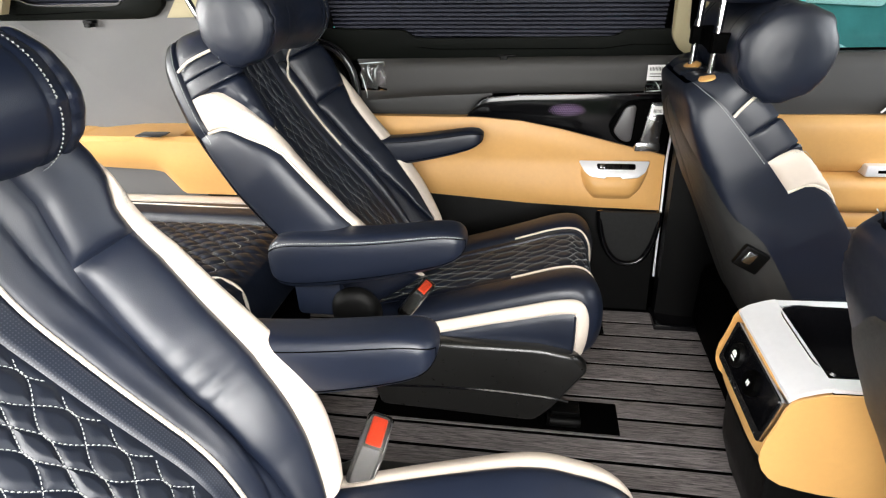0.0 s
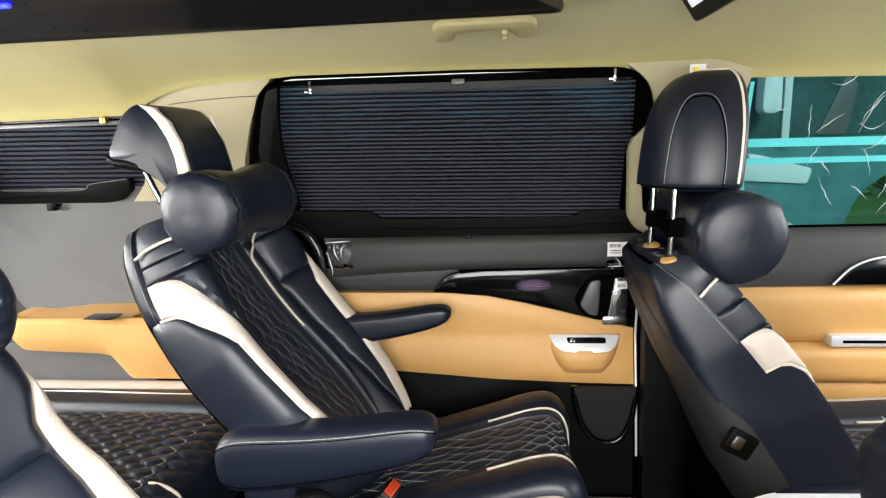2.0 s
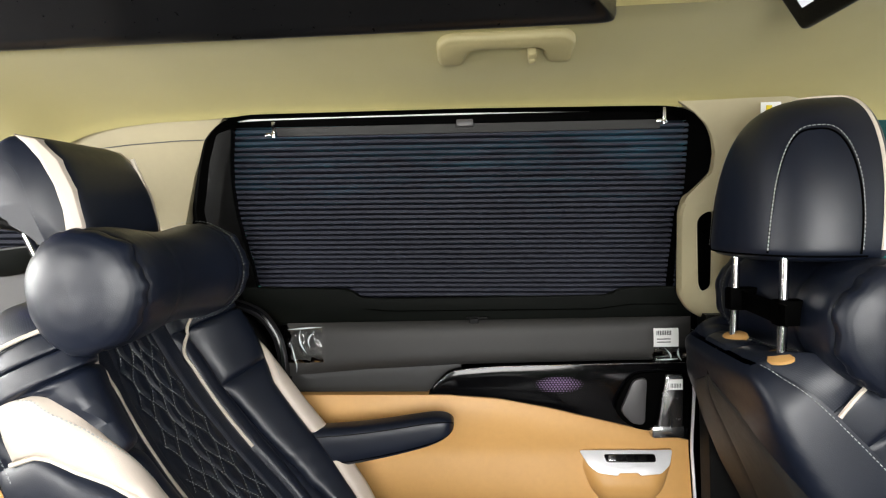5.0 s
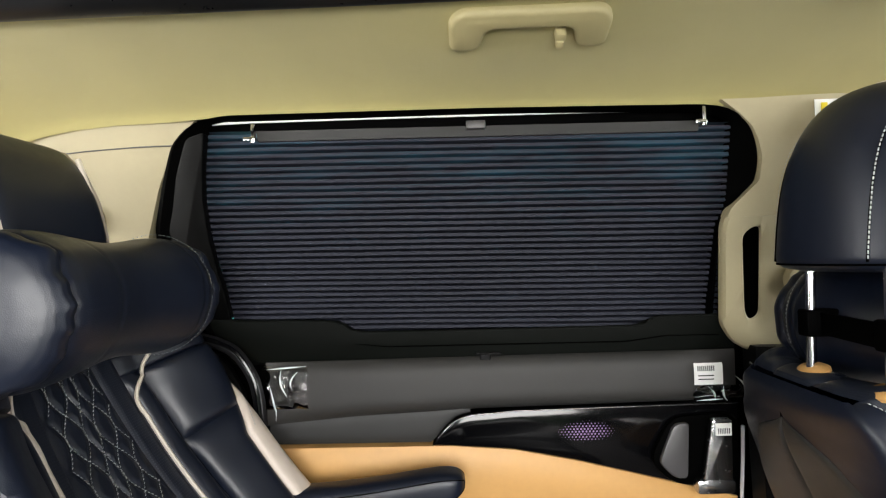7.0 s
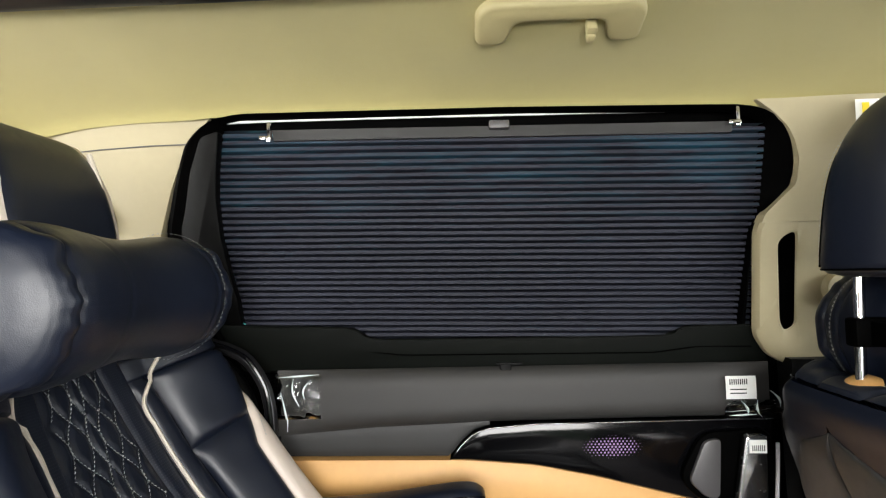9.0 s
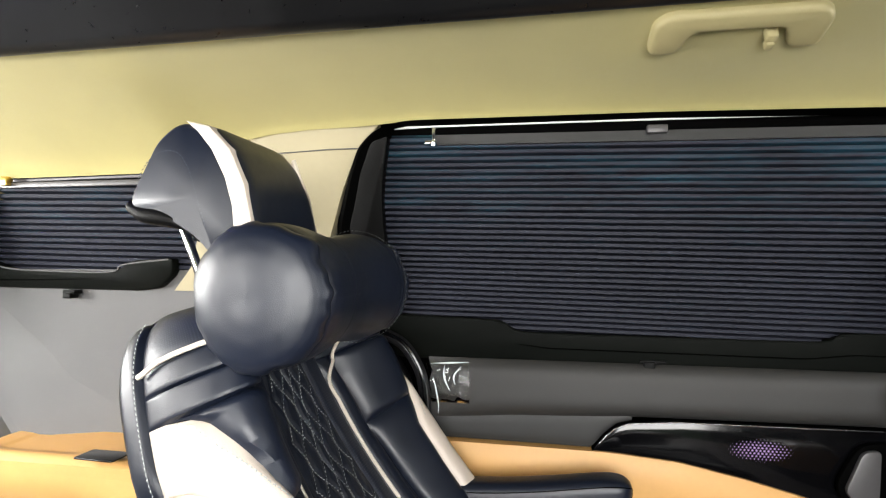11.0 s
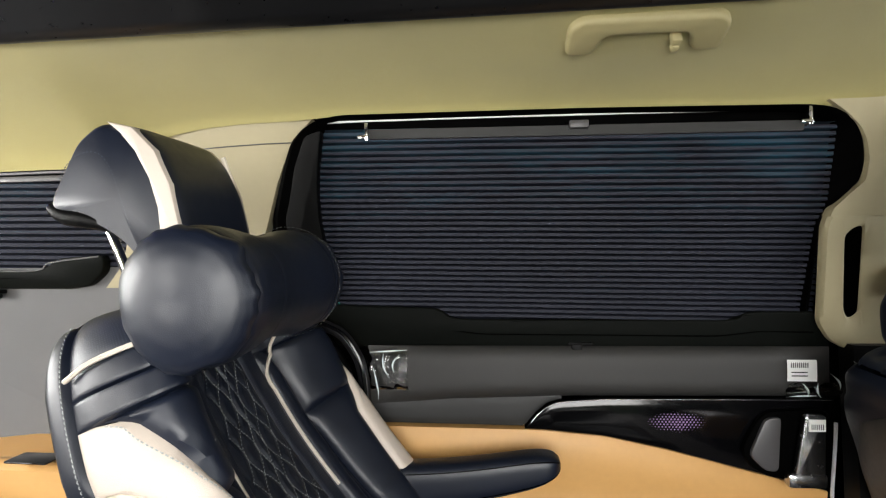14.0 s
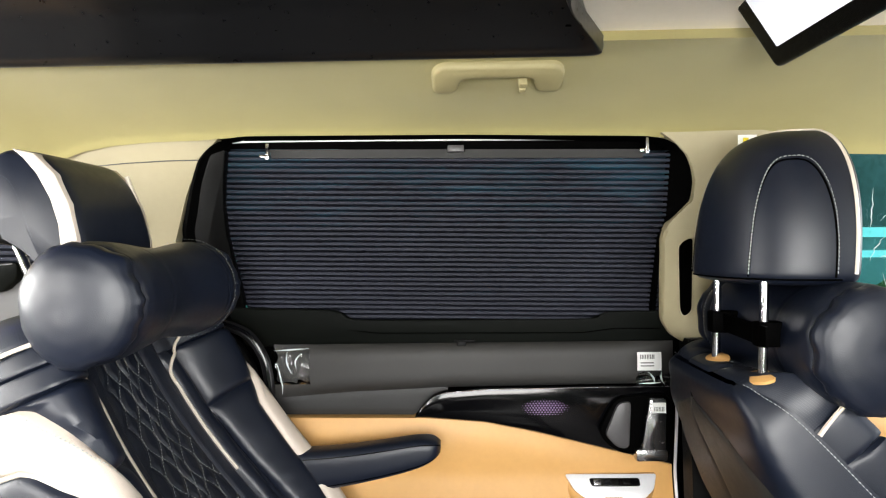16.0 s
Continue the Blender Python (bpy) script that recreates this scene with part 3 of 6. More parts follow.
SIDE = [(-0.597, 1.246), (-0.632, 1.236), (-0.661, 1.176), (-0.680, 1.113), (-0.694, 1.077), (-0.690, 0.99), (-0.660, 0.905), (-0.606, 0.890), (-0.608, 0.945), (-0.617, 1.01), (-0.622, 1.07), (-0.620, 1.13), (-0.612, 1.18), (-0.600, 1.232)]
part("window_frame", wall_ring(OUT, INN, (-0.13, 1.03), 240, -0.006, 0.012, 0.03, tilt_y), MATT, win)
part("pane", slab(lambda a, b: (-0.69 + 1.07 * a, tilt_y(0.81 + 0.44 * b, 0.055), 0.81 + 0.44 * b), 2, 2, (0, 0.004, 0)), CLEAR, win)
bpy.data.objects["pane"].visible_shadow = False
# black box added to shut out the sky and darken the gap above the blind
part("gap_shade", box(-0.68, 0.39, 1.628, 1.640, 1.236, 1.31, 0.002), MATT, win)
blind = thing("pleated_blind", "drawn dark pleated window blind with bluish sheen", "blind", group="window blinds")
N = 34


def pleat(xa, xb, z0, z1, n, yfun, depth=0.030):
    """Folded cloth: n broad folds, turned up a little, with a deep narrow crease between each two."""
    share = (0.0, 0.05, 0.30, 0.55, 0.61, 0.79, 0.96)
    deep = (0.04, 0.0, 0.03, 0.06, 0.12, 1.0, 0.16)

    def fn(a, b):
        k = int(round(b * n * len(share)))
        f = share[k % len(share)]
        z = z0 + (z1 - z0) * (k // len(share) + f) / n
        x = xa(z) + (xb(z) - xa(z)) * a
        sag = 0.0003 * math.sin(x * 9 + z * 40) + 0.0002 * math.sin(x * 31 - z * 90)
        return x, yfun(z) + depth * (deep[k % len(share)] - 0.5), z + sag - 0.02 * (x - (xa(z) + xb(z)) / 2)
    return grid(fn, 24, len(share) * n)


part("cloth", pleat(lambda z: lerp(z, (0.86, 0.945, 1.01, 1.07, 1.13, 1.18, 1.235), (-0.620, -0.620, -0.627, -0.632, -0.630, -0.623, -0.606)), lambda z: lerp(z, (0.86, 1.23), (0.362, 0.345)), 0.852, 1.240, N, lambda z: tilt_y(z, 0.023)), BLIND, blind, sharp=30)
cas = [(-0.615, 0.802), (0.40, 0.802), (0.36, 0.877), (0.240, 0.877), (0.218, 0.868), (0.200, 0.859), (-0.352, 0.863), (-0.372, 0.872), (-0.390, 0.887), (-0.56, 0.895), (-0.655, 0.90)]


def tilted_prism(outline, depth, off, bevel):
    """A plate that lies in the window's plane."""
    bm = prism(outline, depth, bevel)
    for v in bm.verts:
        v.co.y += tilt_y(v.co.z, off)
    return bm


part("side_panel", tilted_prism(rounded(SIDE, 0.008, 3), 0.022, -0.008, 0.003), BLACK, win, "dark grey plastic panel beside the blind")
part("cassette", tilted_prism(rounded(cas, 0.012, 4), 0.030, -0.012, 0.004), CASSETTE, blind, "black blind cassette")
part("cassette_line", tube([(x, tilt_y(0.833, -0.013), lerp(x, (-0.6, -0.38, -0.30, 0.18, 0.26, 0.36), (0.846, 0.842, 0.832, 0.828, 0.838, 0.836))) for x in np.linspace(-0.60, 0.36, 50)], 0.0014, 5), MATT, blind)
part("cassette_lip", tube([(p[0], tilt_y(p[1], -0.013), p[1]) for p in [tuple(spline([(-0.60, 0.893), (-0.43, 0.889), (-0.385, 0.882), (-0.355, 0.866), (-0.25, 0.862), (0.1, 0.860), (0.205, 0.862), (0.235, 0.876), (0.35, 0.878)], t)) for t in np.linspace(0, 1, 70)]], 0.002, 6), CASSETTE, blind)
part("top_bar", slab(lambda a, b: (-0.505 + 0.79 * a, tilt_y(1.225 + 0.020 * b, 0.000), 1.228 - 0.012 * a + 0.017 * b), 4, 2, (0, 0.01, 0)), PAD, blind, "thin metal bar along the blind's top")
# pale strip that follows the gap above the blind
GAP_LINE = [(-0.595, 1.268), (-0.50, 1.2712), (-0.373, 1.2710), (-0.1, 1.2685), (0.20, 1.2645), (0.305, 1.262), (0.332, 1.255), (0.356, 1.240)]
part("gap_strip", slab(lambda a, b: (lambda p: (p[0], 1.6060 - 0.003 * b, p[1] - 0.0045 + 0.0080 * (b - 0.5) * min(1.0, 4 * a + 0.25)))(spline(GAP_LINE, a)), 60, 2, (0, 0.004, 0)), PAPER, blind, "pale strip along the gap above the blind")
part("film_tab", slab(lambda a, b: (-0.628 + 0.026 * a, tilt_y(0.908 - 0.008 * a + 0.010 * b, 0.004), 0.905 - 0.009 * a + 0.010 * b * (1 - 0.6 * a)), 5, 3, (0, 0.001, 0)), mat("teal_film", (0.06, 0.30, 0.28), 0.35), blind, "scrap of teal film in the corner")
for x in (-0.507, 0.288):
    part("hook", joined(box(x - 0.003, x + 0.003, 1.580, 1.592, 1.222, 1.256, 0.001), box(x - 0.016, x + 0.004, 1.578, 1.588, 1.226, 1.232, 0.001)), CHROME, blind, "small metal blind hook")
part("catch", box(-0.127, -0.093, 1.580, 1.596, 1.232, 1.246, 0.002), HALFMOON, blind, "grey catch in the middle")
part("latch", joined(box(-0.113, -0.091, 1.718, 1.74, 0.789, 0.812, 0.003), box(-0.12, -0.07, 1.722, 1.736, 0.808, 0.814, 0.001)), BLACK, blind, "small black pull latch")

# sealing strips and the jamb behind the seat
jamb = thing("door_seal", "black rubber seal curving round the door's rear edge", "door seal", kind="structure")
SEAL = [(-0.72, 0.95), (-0.70, 0.90), (-0.662, 0.870), (-0.62, 0.855), (-0.586, 0.836), (-0.560, 0.80), (-0.547, 0.765), (-0.540, 0.70), (-0.540, 0.50), (-0.55, 0.05)]
part("seal_lip", tube([(p[0], 1.675, p[1]) for p in [tuple(spline(SEAL, t)) for t in np.linspace(0, 1, 60)]], 0.012, 8), RUBBER, jamb)
part("seal_bead", tube([(p[0] + 0.004, 1.662, p[1] + 0.004) for p in [tuple(spline(SEAL[:8], t)) for t in np.linspace(0.0, 1, 60)]], 0.0045, 8), GLOSS, jamb)
part("seal_trim", tube([(p[0] - 0.04, 1.665, p[1] - 0.025) for p in [tuple(spline(SEAL, t)) for t in np.linspace(0.05, 1, 60)]], 0.026, 10), BLACK, jamb)

# beige pillar behind the sliding door's window
pc = thing("pillar_middle", "beige plastic pillar trim between the side windows", "pillar trim", kind="structure")


def wallpiece(cols, yfun, nx, nz, back=0.03):
    """cols: list of (z, x at the rear edge, x at the front edge), from the bottom up."""
    zs = [c[0] for c in cols]

    def fn(a, b):
        z = zs[0] + (zs[-1] - zs[0]) * b
        xa, xb = lerp(z, zs, [c[1] for c in cols]), lerp(z, zs, [c[2] for c in cols])
        return xa + (xb - xa) * a, yfun(xa + (xb - xa) * a, z), z
    return slab(fn, nx, nz, (0, back, 0))


part("pillar_trim", wallpiece([(0.94, -1.11, -0.750), (0.962, -1.088, -0.747), (0.993, -1.058, -0.742), (1.05, -1.036, -0.735), (1.15, -1.005, -0.700), (1.22, -0.98, -0.668), (1.262, -0.92, -0.63), (1.272, -0.90, -0.62)], lambda x, z: lerp(z, (0.94, 1.272), (1.672, 1.602)) - 0.012 * (1 - ((x + 0.87) / 0.22) ** 2 * 0.8), 24, 24), PILLAR, pc)
part("pillar_seam", tube([(x, lerp(x, (-0.92, -0.66), (1.600, 1.598)), lerp(x, (-0.92, -0.82, -0.72, -0.66), (1.214, 1.222, 1.226, 1.226))) for x in np.linspace(-0.92, -0.655, 20)], 0.0012, 5), GREY, pc)
part("belt_guide", moved(lathe([(0.0, 0), (0.03, 0), (0.034, 0.006), (0.028, 0.016), (0.0, 0.018)], 24), Matrix.Translation((-0.825, 1.628, 1.10)) @ Matrix.Rotation(radians(90), 4, "X") @ Matrix.Diagonal((0.6, 0.9, 0.8, 1))), PILLAR, pc, "beige round belt cover")

# beige pillar with a grab loop in front of the window
pb = thing("pillar_front", "beige plastic pillar with an upright grab loop", "pillar trim", kind="structure")
loop_o = [(0.350, 0.862), (0.336, 1.05), (0.345, 1.075), (0.375, 1.105), (0.60, 1.110), (0.56, 0.95), (0.52, 0.80), (0.42, 0.80), (0.375, 0.825)]
loop_i = [(0.388, 0.885), (0.372, 1.028), (0.386, 1.042), (0.402, 1.046), (0.415, 0.88), (0.398, 0.868)]
loop_y = lambda z: lerp(z, (0.80, 1.26), (1.715, 1.60))
part("pillar_trim", wall_ring(rounded(loop_o, 0.014, 5), rounded(loop_i, 0.010, 5), (0.393, 0.96), 200, -0.018, -0.022, 0.016, loop_y), PILLAR, pb)
part("pillar_upper", wallpiece([(1.062, 0.341, 0.59), (1.077, 0.346, 0.595), (1.098, 0.366, 0.60), (1.125, 0.392, 0.605), (1.165, 0.393, 0.61), (1.195, 0.384, 0.615), (1.219, 0.371, 0.62), (1.243, 0.345, 0.62), (1.264, 0.315, 0.62)], lambda x, z: loop_y(z) - 0.026 - 0.008 * math.sin(math.pi * min(1, max(0, (x - 0.37) / 0.24))), 20, 30), PILLAR, pb)
# black sheet behind the loop's hole, standing in for the shade inside it
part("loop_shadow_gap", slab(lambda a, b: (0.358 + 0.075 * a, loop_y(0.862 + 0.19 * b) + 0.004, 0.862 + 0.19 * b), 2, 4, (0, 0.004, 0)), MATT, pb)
part("pillar_lower", slab(lambda a, b: (0.402 + 0.19 * a, lerp(b, (0, 1), (1.62, 1.665)) - 0.015 * math.sin(math.pi * a), 0.0 + 0.82 * b), 14, 14, (0, 0.05, 0)), BLACK, pb, "black lower pillar trim")
part("belt_guide", moved(lathe([(0.0, 0), (0.026, 0), (0.030, 0.006), (0.025, 0.018), (0.012, 0.020), (0.010, 0.012), (0.0, 0.012)], 24), Matrix.Translation((0.476, 1.650, 0.944)) @ Matrix.Rotation(radians(90), 4, "X")), PILLAR, pb, "beige round belt cover")
part("yellow_tag", box(0.471, 0.482, 1.552, 1.554, 1.226, 1.246, 0.001), mat("yellow_plastic", (0.8, 0.62, 0.02), 0.5), pb, "small yellow tag")
part("white_tag", box(0.462, 0.500, 1.555, 1.556, 1.19, 1.252), PAPER, pb, "white sticker")
part("floor_sill", box(0.39, 0.62, 1.55, 1.66, 0.0, 0.022, 0.006), GLOSS, pb, "black sill cover")

# roof grab handle over the window
grab = thing("grab_handle", "beige folding roof grab handle with a coat hook", "grab handle")
HM = Matrix(((1, 0, 0, 0), (0, 0.31, -0.951, 1.440), (0, 0.951, 0.31, 1.3355), (0, 0, 0, 1)))
staple = rounded([(-0.152, 0.0), (-0.152, 0.060), (-0.135, 0.080), (0.063, 0.080), (0.080, 0.060), (0.080, 0.0), (0.036, 0.0), (0.026, 0.044), (-0.098, 0.044), (-0.108, 0.0)], 0.016, 5)
part("handle_bar", moved(prism(staple, 0.026, 0.008, 3), HM @ Matrix.Translation((0, -0.026, 0))), HANDLE, grab)
part("coat_hook", moved(joined(box(-0.008, 0.008, -0.030, -0.002, 0.018, 0.036, 0.005), box(-0.006, 0.006, -0.034, -0.018, 0.008, 0.024, 0.004)), HM @ Matrix.Translation((0.010, 0, 0))), HANDLE, grab, "small beige coat hook")


# ---- seats ----
class Surface:
    """A padded body: mid its middle line as (x, z) places, half(v) its half width, section the half cross-section as (share of the half width, height),
    outer(v) how much slimmer the outer half is."""

    def __init__(self, mid, half, section, yc, s, round_from=0.80, turn=1, narrow=0.20, thick=None, ref=None, outer=None):
        sec = np.array(ref or section, float)
        run = np.concatenate(([0], np.cumsum(np.hypot(np.diff(sec[:, 0]) * 0.27, np.diff(sec[:, 1])))))
        low = min(b for _, b in section)
        self.top = run[-1]
        self.ns, self.nv = 401, 161
        sg = np.linspace(-self.top, self.top, self.ns)
        t = np.interp(np.abs(sg), run, np.arange(len(run))) / (len(run) - 1)
        qd = np.array([spline(section, k) for k in t])
        v = np.linspace(0, 1, self.nv)
        c = np.array([spline(mid, k) for k in v])
        tan = np.gradient(c, axis=0)
        tan /= np.linalg.norm(tan, axis=1)[:, None]
        n2 = np.stack((tan[:, 1], -tan[:, 0]), 1) * turn
        k = np.sqrt(np.clip(1 - np.clip((v - round_from) / (1.002 - round_from), 0, 1) ** 2, 0, 1))
        hw = np.array([half(x) for x in v]) * np.where(v < round_from, 1, 1 - narrow + narrow * k)
        d = low / 2 + (qd[:, 1][:, None] - low / 2) * k[None, :]
        if thick:
            d = np.where(d < -0.02, -0.02 + (d + 0.02) * np.array([thick(x) for x in v])[None, :], d)
        P = np.zeros((self.ns, self.nv, 3))
        P[:, :, 0] = c[None, :, 0] + n2[None, :, 0] * d
        P[:, :, 1] = yc + s * np.sign(sg)[:, None] * qd[:, 0][:, None] * hw[None, :]
        if outer:
            slim = np.array([outer(x) for x in v])[None, :]
            P[:, :, 1] = np.where(sg[:, None] < 0, yc + (P[:, :, 1] - yc) * slim, P[:, :, 1])
        P[:, :, 2] = c[None, :, 1] + n2[None, :, 1] * d
        N_ = np.cross(np.gradient(P, axis=0), np.gradient(P, axis=1)) * s * turn
        self.P, self.N = P, N_ / np.maximum(np.linalg.norm(N_, axis=2), 1e-9)[:, :, None]

    def take(self, A, sig, v):
        i = np.clip((sig + self.top) / (2 * self.top) * (self.ns - 1), 0, self.ns - 1.001)
        j = np.clip(v * (self.nv - 1), 0, self.nv - 1.001)
        i0, j0 = i.astype(int), j.astype(int)
        f, g = (i - i0)[..., None], (j - j0)[..., None]
        return A[i0, j0] * (1 - f) * (1 - g) + A[i0 + 1, j0] * f * (1 - g) + A[i0, j0 + 1] * (1 - f) * g + A[i0 + 1, j0 + 1] * f * g

    def pos(self, sig, v):
        return self.take(self.P, np.asarray(sig, float), np.asarray(v, float))

    def nor(self, sig, v):
        return self.take(self.N, np.asarray(sig, float), np.asarray(v, float))


def many(f, v):
    return np.array([f(x) for x in v])


BACK = ((0, -0.008), (0.2, -0.008), (0.38, -0.003), (0.47, 0.008), (0.52, 0.008), (0.62, 0.036), (0.75, 0.061), (0.87, 0.074), (0.95, 0.067), (1.0, 0.032), (1.005, -0.030), (0.985, -0.070), (0.93, -0.088), (0.7, -0.098), (0.35, -0.102), (0, -0.102))
LOWPAN = ((0, 0), (0.2, 0.0), (0.38, 0.001), (0.5, 0.004), (0.62, 0.008), (0.74, 0.006), (0.84, -0.008), (0.92, -0.026), (0.975, -0.048), (1.0, -0.068), (0.995, -0.085), (0.95, -0.095), (0.6, -0.098), (0, -0.098))
SEATPAN = ((0, 0), (0.2, 0.0), (0.38, 0.001), (0.5, 0.006), (0.62, 0.014), (0.74, 0.018), (0.86, 0.012), (0.94, -0.002), (0.985, -0.025), (1.0, -0.06), (0.99, -0.10), (0.95, -0.125), (0.6, -0.135), (0, -0.135))


def array_grid(P, uv=None):
    """A sheet from an array of places."""
    bm = bmesh.new()
    nu, nv = P.shape[0] - 1, P.shape[1] - 1
    vs = [[bm.verts.new(p) for p in row] for row in P.tolist()]
    lay = bm.loops.layers.uv.new("uv") if uv is not None else None
    for i in range(nu):
        for j in range(nv):
            f = bm.faces.new((vs[i][j], vs[i + 1][j], vs[i + 1][j + 1], vs[i][j + 1]))
            if lay:
                for lp, (a, b) in zip(f.loops, ((i, j), (i + 1, j), (i + 1, j + 1), (i, j + 1))):
                    lp[lay].uv = uv[a, b]
    return bm


def patch(S, sa, sb, va, vb, nu, nv, puff, extra=None, dip=0.0035):
    """A panel of leather between two seams; its edges dip into the seams."""
    a, b = np.linspace(0, 1, nu + 1), np.linspace(0, 1, nv + 1)
    v = va + (vb - va) * b
    A, B = many(sa, v), many(sb, v)
    sig = A[None, :] + (B - A)[None, :] * a[:, None]
    V = np.broadcast_to(v[None, :], sig.shape)
    e = (1 - np.abs(2 * a - 1) ** 6)[:, None] * (1 - np.abs(2 * b - 1) ** 14)[None, :]
    h = puff * e - dip * (1 - e)
    if extra:
        h = h + extra(sig, V) * e
    return array_grid(S.pos(sig, V) + S.nor(sig, V) * h[..., None], np.stack((sig, V * 0.66), -1) if nu < 60 else None)


def seam_tube(S, sig, va, vb, r, n=60, lift=0.0):
    v = np.linspace(va, vb, n)
    g = many(sig, v)
    return tube((S.pos(g, v) + S.nor(g, v) * lift).tolist(), r, 6)


def weave(phase):
    """The quilting lines' swing: soft curves that turn a little sharper at the ends."""
    s = np.sin(phase)
    return 0.25 * np.arcsin(np.clip(s, -0.985, 0.985)) / 1.397 + 0.75 * s


def quilt_height(w, h, length, amp=0.56, high=0.0065):
    def f(sig, v):
        sn = amp * weave(2 * math.pi * v * length / h)
        k1, k2 = sig / w - sn, sig / w + sn
        d = np.minimum(np.abs(k1 - np.round(k1)), np.abs(k2 - np.round(k2)))
        return high * (np.minimum(1, d / 0.27) ** 0.6 - 0.5)
    return f


def quilt_stitches(S, edge, va, vb, w, h, length, amp=0.56, high=0.0065, width=0.00062):
    """Light sewing stitches along the quilting's curved lines."""
    out = []
    v = np.linspace(va, vb, 110)
    lim = many(edge, v) - 0.003
    for fam in (-1, 1):
        for k in range(-4, 5):
            sig = w * (k + fam * amp * weave(2 * math.pi * v * length / h))
            nn = S.nor(sig, v)
            pp = S.pos(sig, v) - nn * (0.5 * high - 0.0020)
            run = []
            for i in range(len(v) + 1):
                if i < len(v) and abs(sig[i]) < lim[i]:
                    run.append((pp[i], nn[i]))
                else:
                    if len(run) > 4:
                        out.append(dashes(run, width, 0.0062, 0.0042))
                    run = []
    return joined(*out)


def cst(v):
    return lambda _: v


def scaled(f, k):
    return lambda v: f(v) * k


def seat_back(seat, mid, half, yc, s, length, va=0.66, vb=0.757, vp=0.857, rear=None, ease=(0, 0, 0, 0, 0), thick=cst(1.0), proud=0.002, section=BACK, pipe_from=0.56, ref=None, outer=None):
    """Backrest with a quilted middle, bolsters, cream bands and a smooth outer wing."""
    S = Surface(mid, half, section, yc, s, 0.66 if rear else 0.82, 1, 0.28 if rear else 0.20, thick, ref, outer)
    TOP = S.top - 0.0002
    dq, s0, s1, w1, o0 = ease
    Q = lambda v: lerp(v, (0, 0.5, 1), (0.092, 0.074, 0.056)) + dq
    PI = lambda v: Q(v) + lerp(v, (0, 0.5, 0.9), (0.028, 0.032, 0.048))
    SE = lambda v: lerp(v, (0, 0.06, 0.14, 0.28, 0.5, 1), (0.236, 0.215, 0.185, 0.160, 0.147, 0.140)) + s0 + (s1 - s0) * min(v / 0.7, 1)
    WI = lambda v: lerp(v, (0, 0.2, va - 0.15, va - 0.08, va - 0.01, va + 0.04, vb - 0.022, vb - 0.005, vb), (0.224, 0.224, 0.234, 0.258, 0.282, 0.304, 0.320, 0.345, 0.370)) + w1 * min(v / 0.7, 1) * min(1, (vb - v) / 0.1)
    WO = lambda v: lerp(v, (0, 0.2, va - 0.15, va - 0.11, va - 0.06, va - 0.02, va - 0.004, va), (0.270, 0.271, 0.279, 0.295, 0.320, 0.345, 0.364, 0.392)) + o0 * max(0, 1 - v / 0.6)
    VM = (vb + vp) / 2

    def creases(sig, v):
        """Soft dents and a few folds where the leather gathers at the inner seam."""
        a = np.abs(sig)
        dents = 0.0010 * np.sin(61 * a + 17 * v + yc * 9) * np.sin(29 * v - 23 * a)
        near = np.exp(-((a - np.interp(v, (0, 0.3, 1), (0.235, 0.165, 0.15))) / 0.030) ** 2) * np.exp(-((v - 0.30) / 0.09) ** 2)
        return dents + 0.0011 * near * np.sin(150 * v + 40 * a)

    CUT = (lambda v: lerp(v, (0, 0.3, 0.55, 0.72, 0.80), (0.435, 0.445, 0.490, 0.60, TOP))) if rear else (lambda v: TOP)
    END = cst(0.430)
    if rear:
        for g in (1, -1):
            part("rear_cover", patch(S, lambda v: g * CUT(v), lambda v: g * TOP, 0, 0.80, 16, 30, 0.004, None, 0.0), PAD, seat, "grey-brown plastic seatback cover")
    back = part("backrest", patch(S, lambda v: 0.428, CUT, 0, 1, 16, 24, 0.0, None, 0.0), rear or BLACK, seat, "smooth seatback rear")
    part("backrest_shell", patch(S, lambda v: -0.428, lambda v: -CUT(v), 0, 1, 16, 24, 0.0, None, 0.0), rear or BLACK, back)
    part("quilted_panel", patch(S, scaled(Q, -1), Q, 0.0, 0.90, 84, 170, 0.0, quilt_height(0.031, 0.134, length, 0.52, 0.0055)), QUILT, seat, "black diamond-quilted leather")
    part("quilt_stitching", quilt_stitches(S, Q, 0.01, 0.89, 0.031, 0.134, length, 0.52, 0.0055), THREAD, seat, "pale quilt stitching")
    part("headrest_yoke", patch(S, lambda v: -PI(v), PI, 0.90, 1.0, 24, 12, 0.003), NAVYP, seat, "perforated navy leather yoke")
    for g in (1, -1):
        m = lambda f: (lambda v: g * f(v))
        part("perforated_strip", patch(S, m(Q), m(PI), 0.0, 0.90, 8, 60, 0.001), NAVYP, seat, "perforated navy leather strip")
        part("piping", seam_tube(S, m(PI), pipe_from, vp - 0.195, 0.0032, 70, max(proud, 0.004)), PIPE, seat, "cream piping")
        part("inner_bolster", patch(S, m(PI), m(SE), 0.0, vb, 14, 60, 0.006, creases), NAVY, seat)
        part("bolster", patch(S, m(SE), m(WI), 0.0, 0.58 if va > 0.5 else 0.36, 24, 90, 0.009, creases), NAVY, seat)
        part("bolster_upper", patch(S, m(SE), m(WI), 0.58 if va > 0.5 else 0.36, vb, 14, 40, 0.008, creases), NAVY, seat)
        part("cream_band", patch(S, m(WI), m(WO), 0.0, vb, 14, 90, 0.0065), CREAM, seat, "cream leather band")
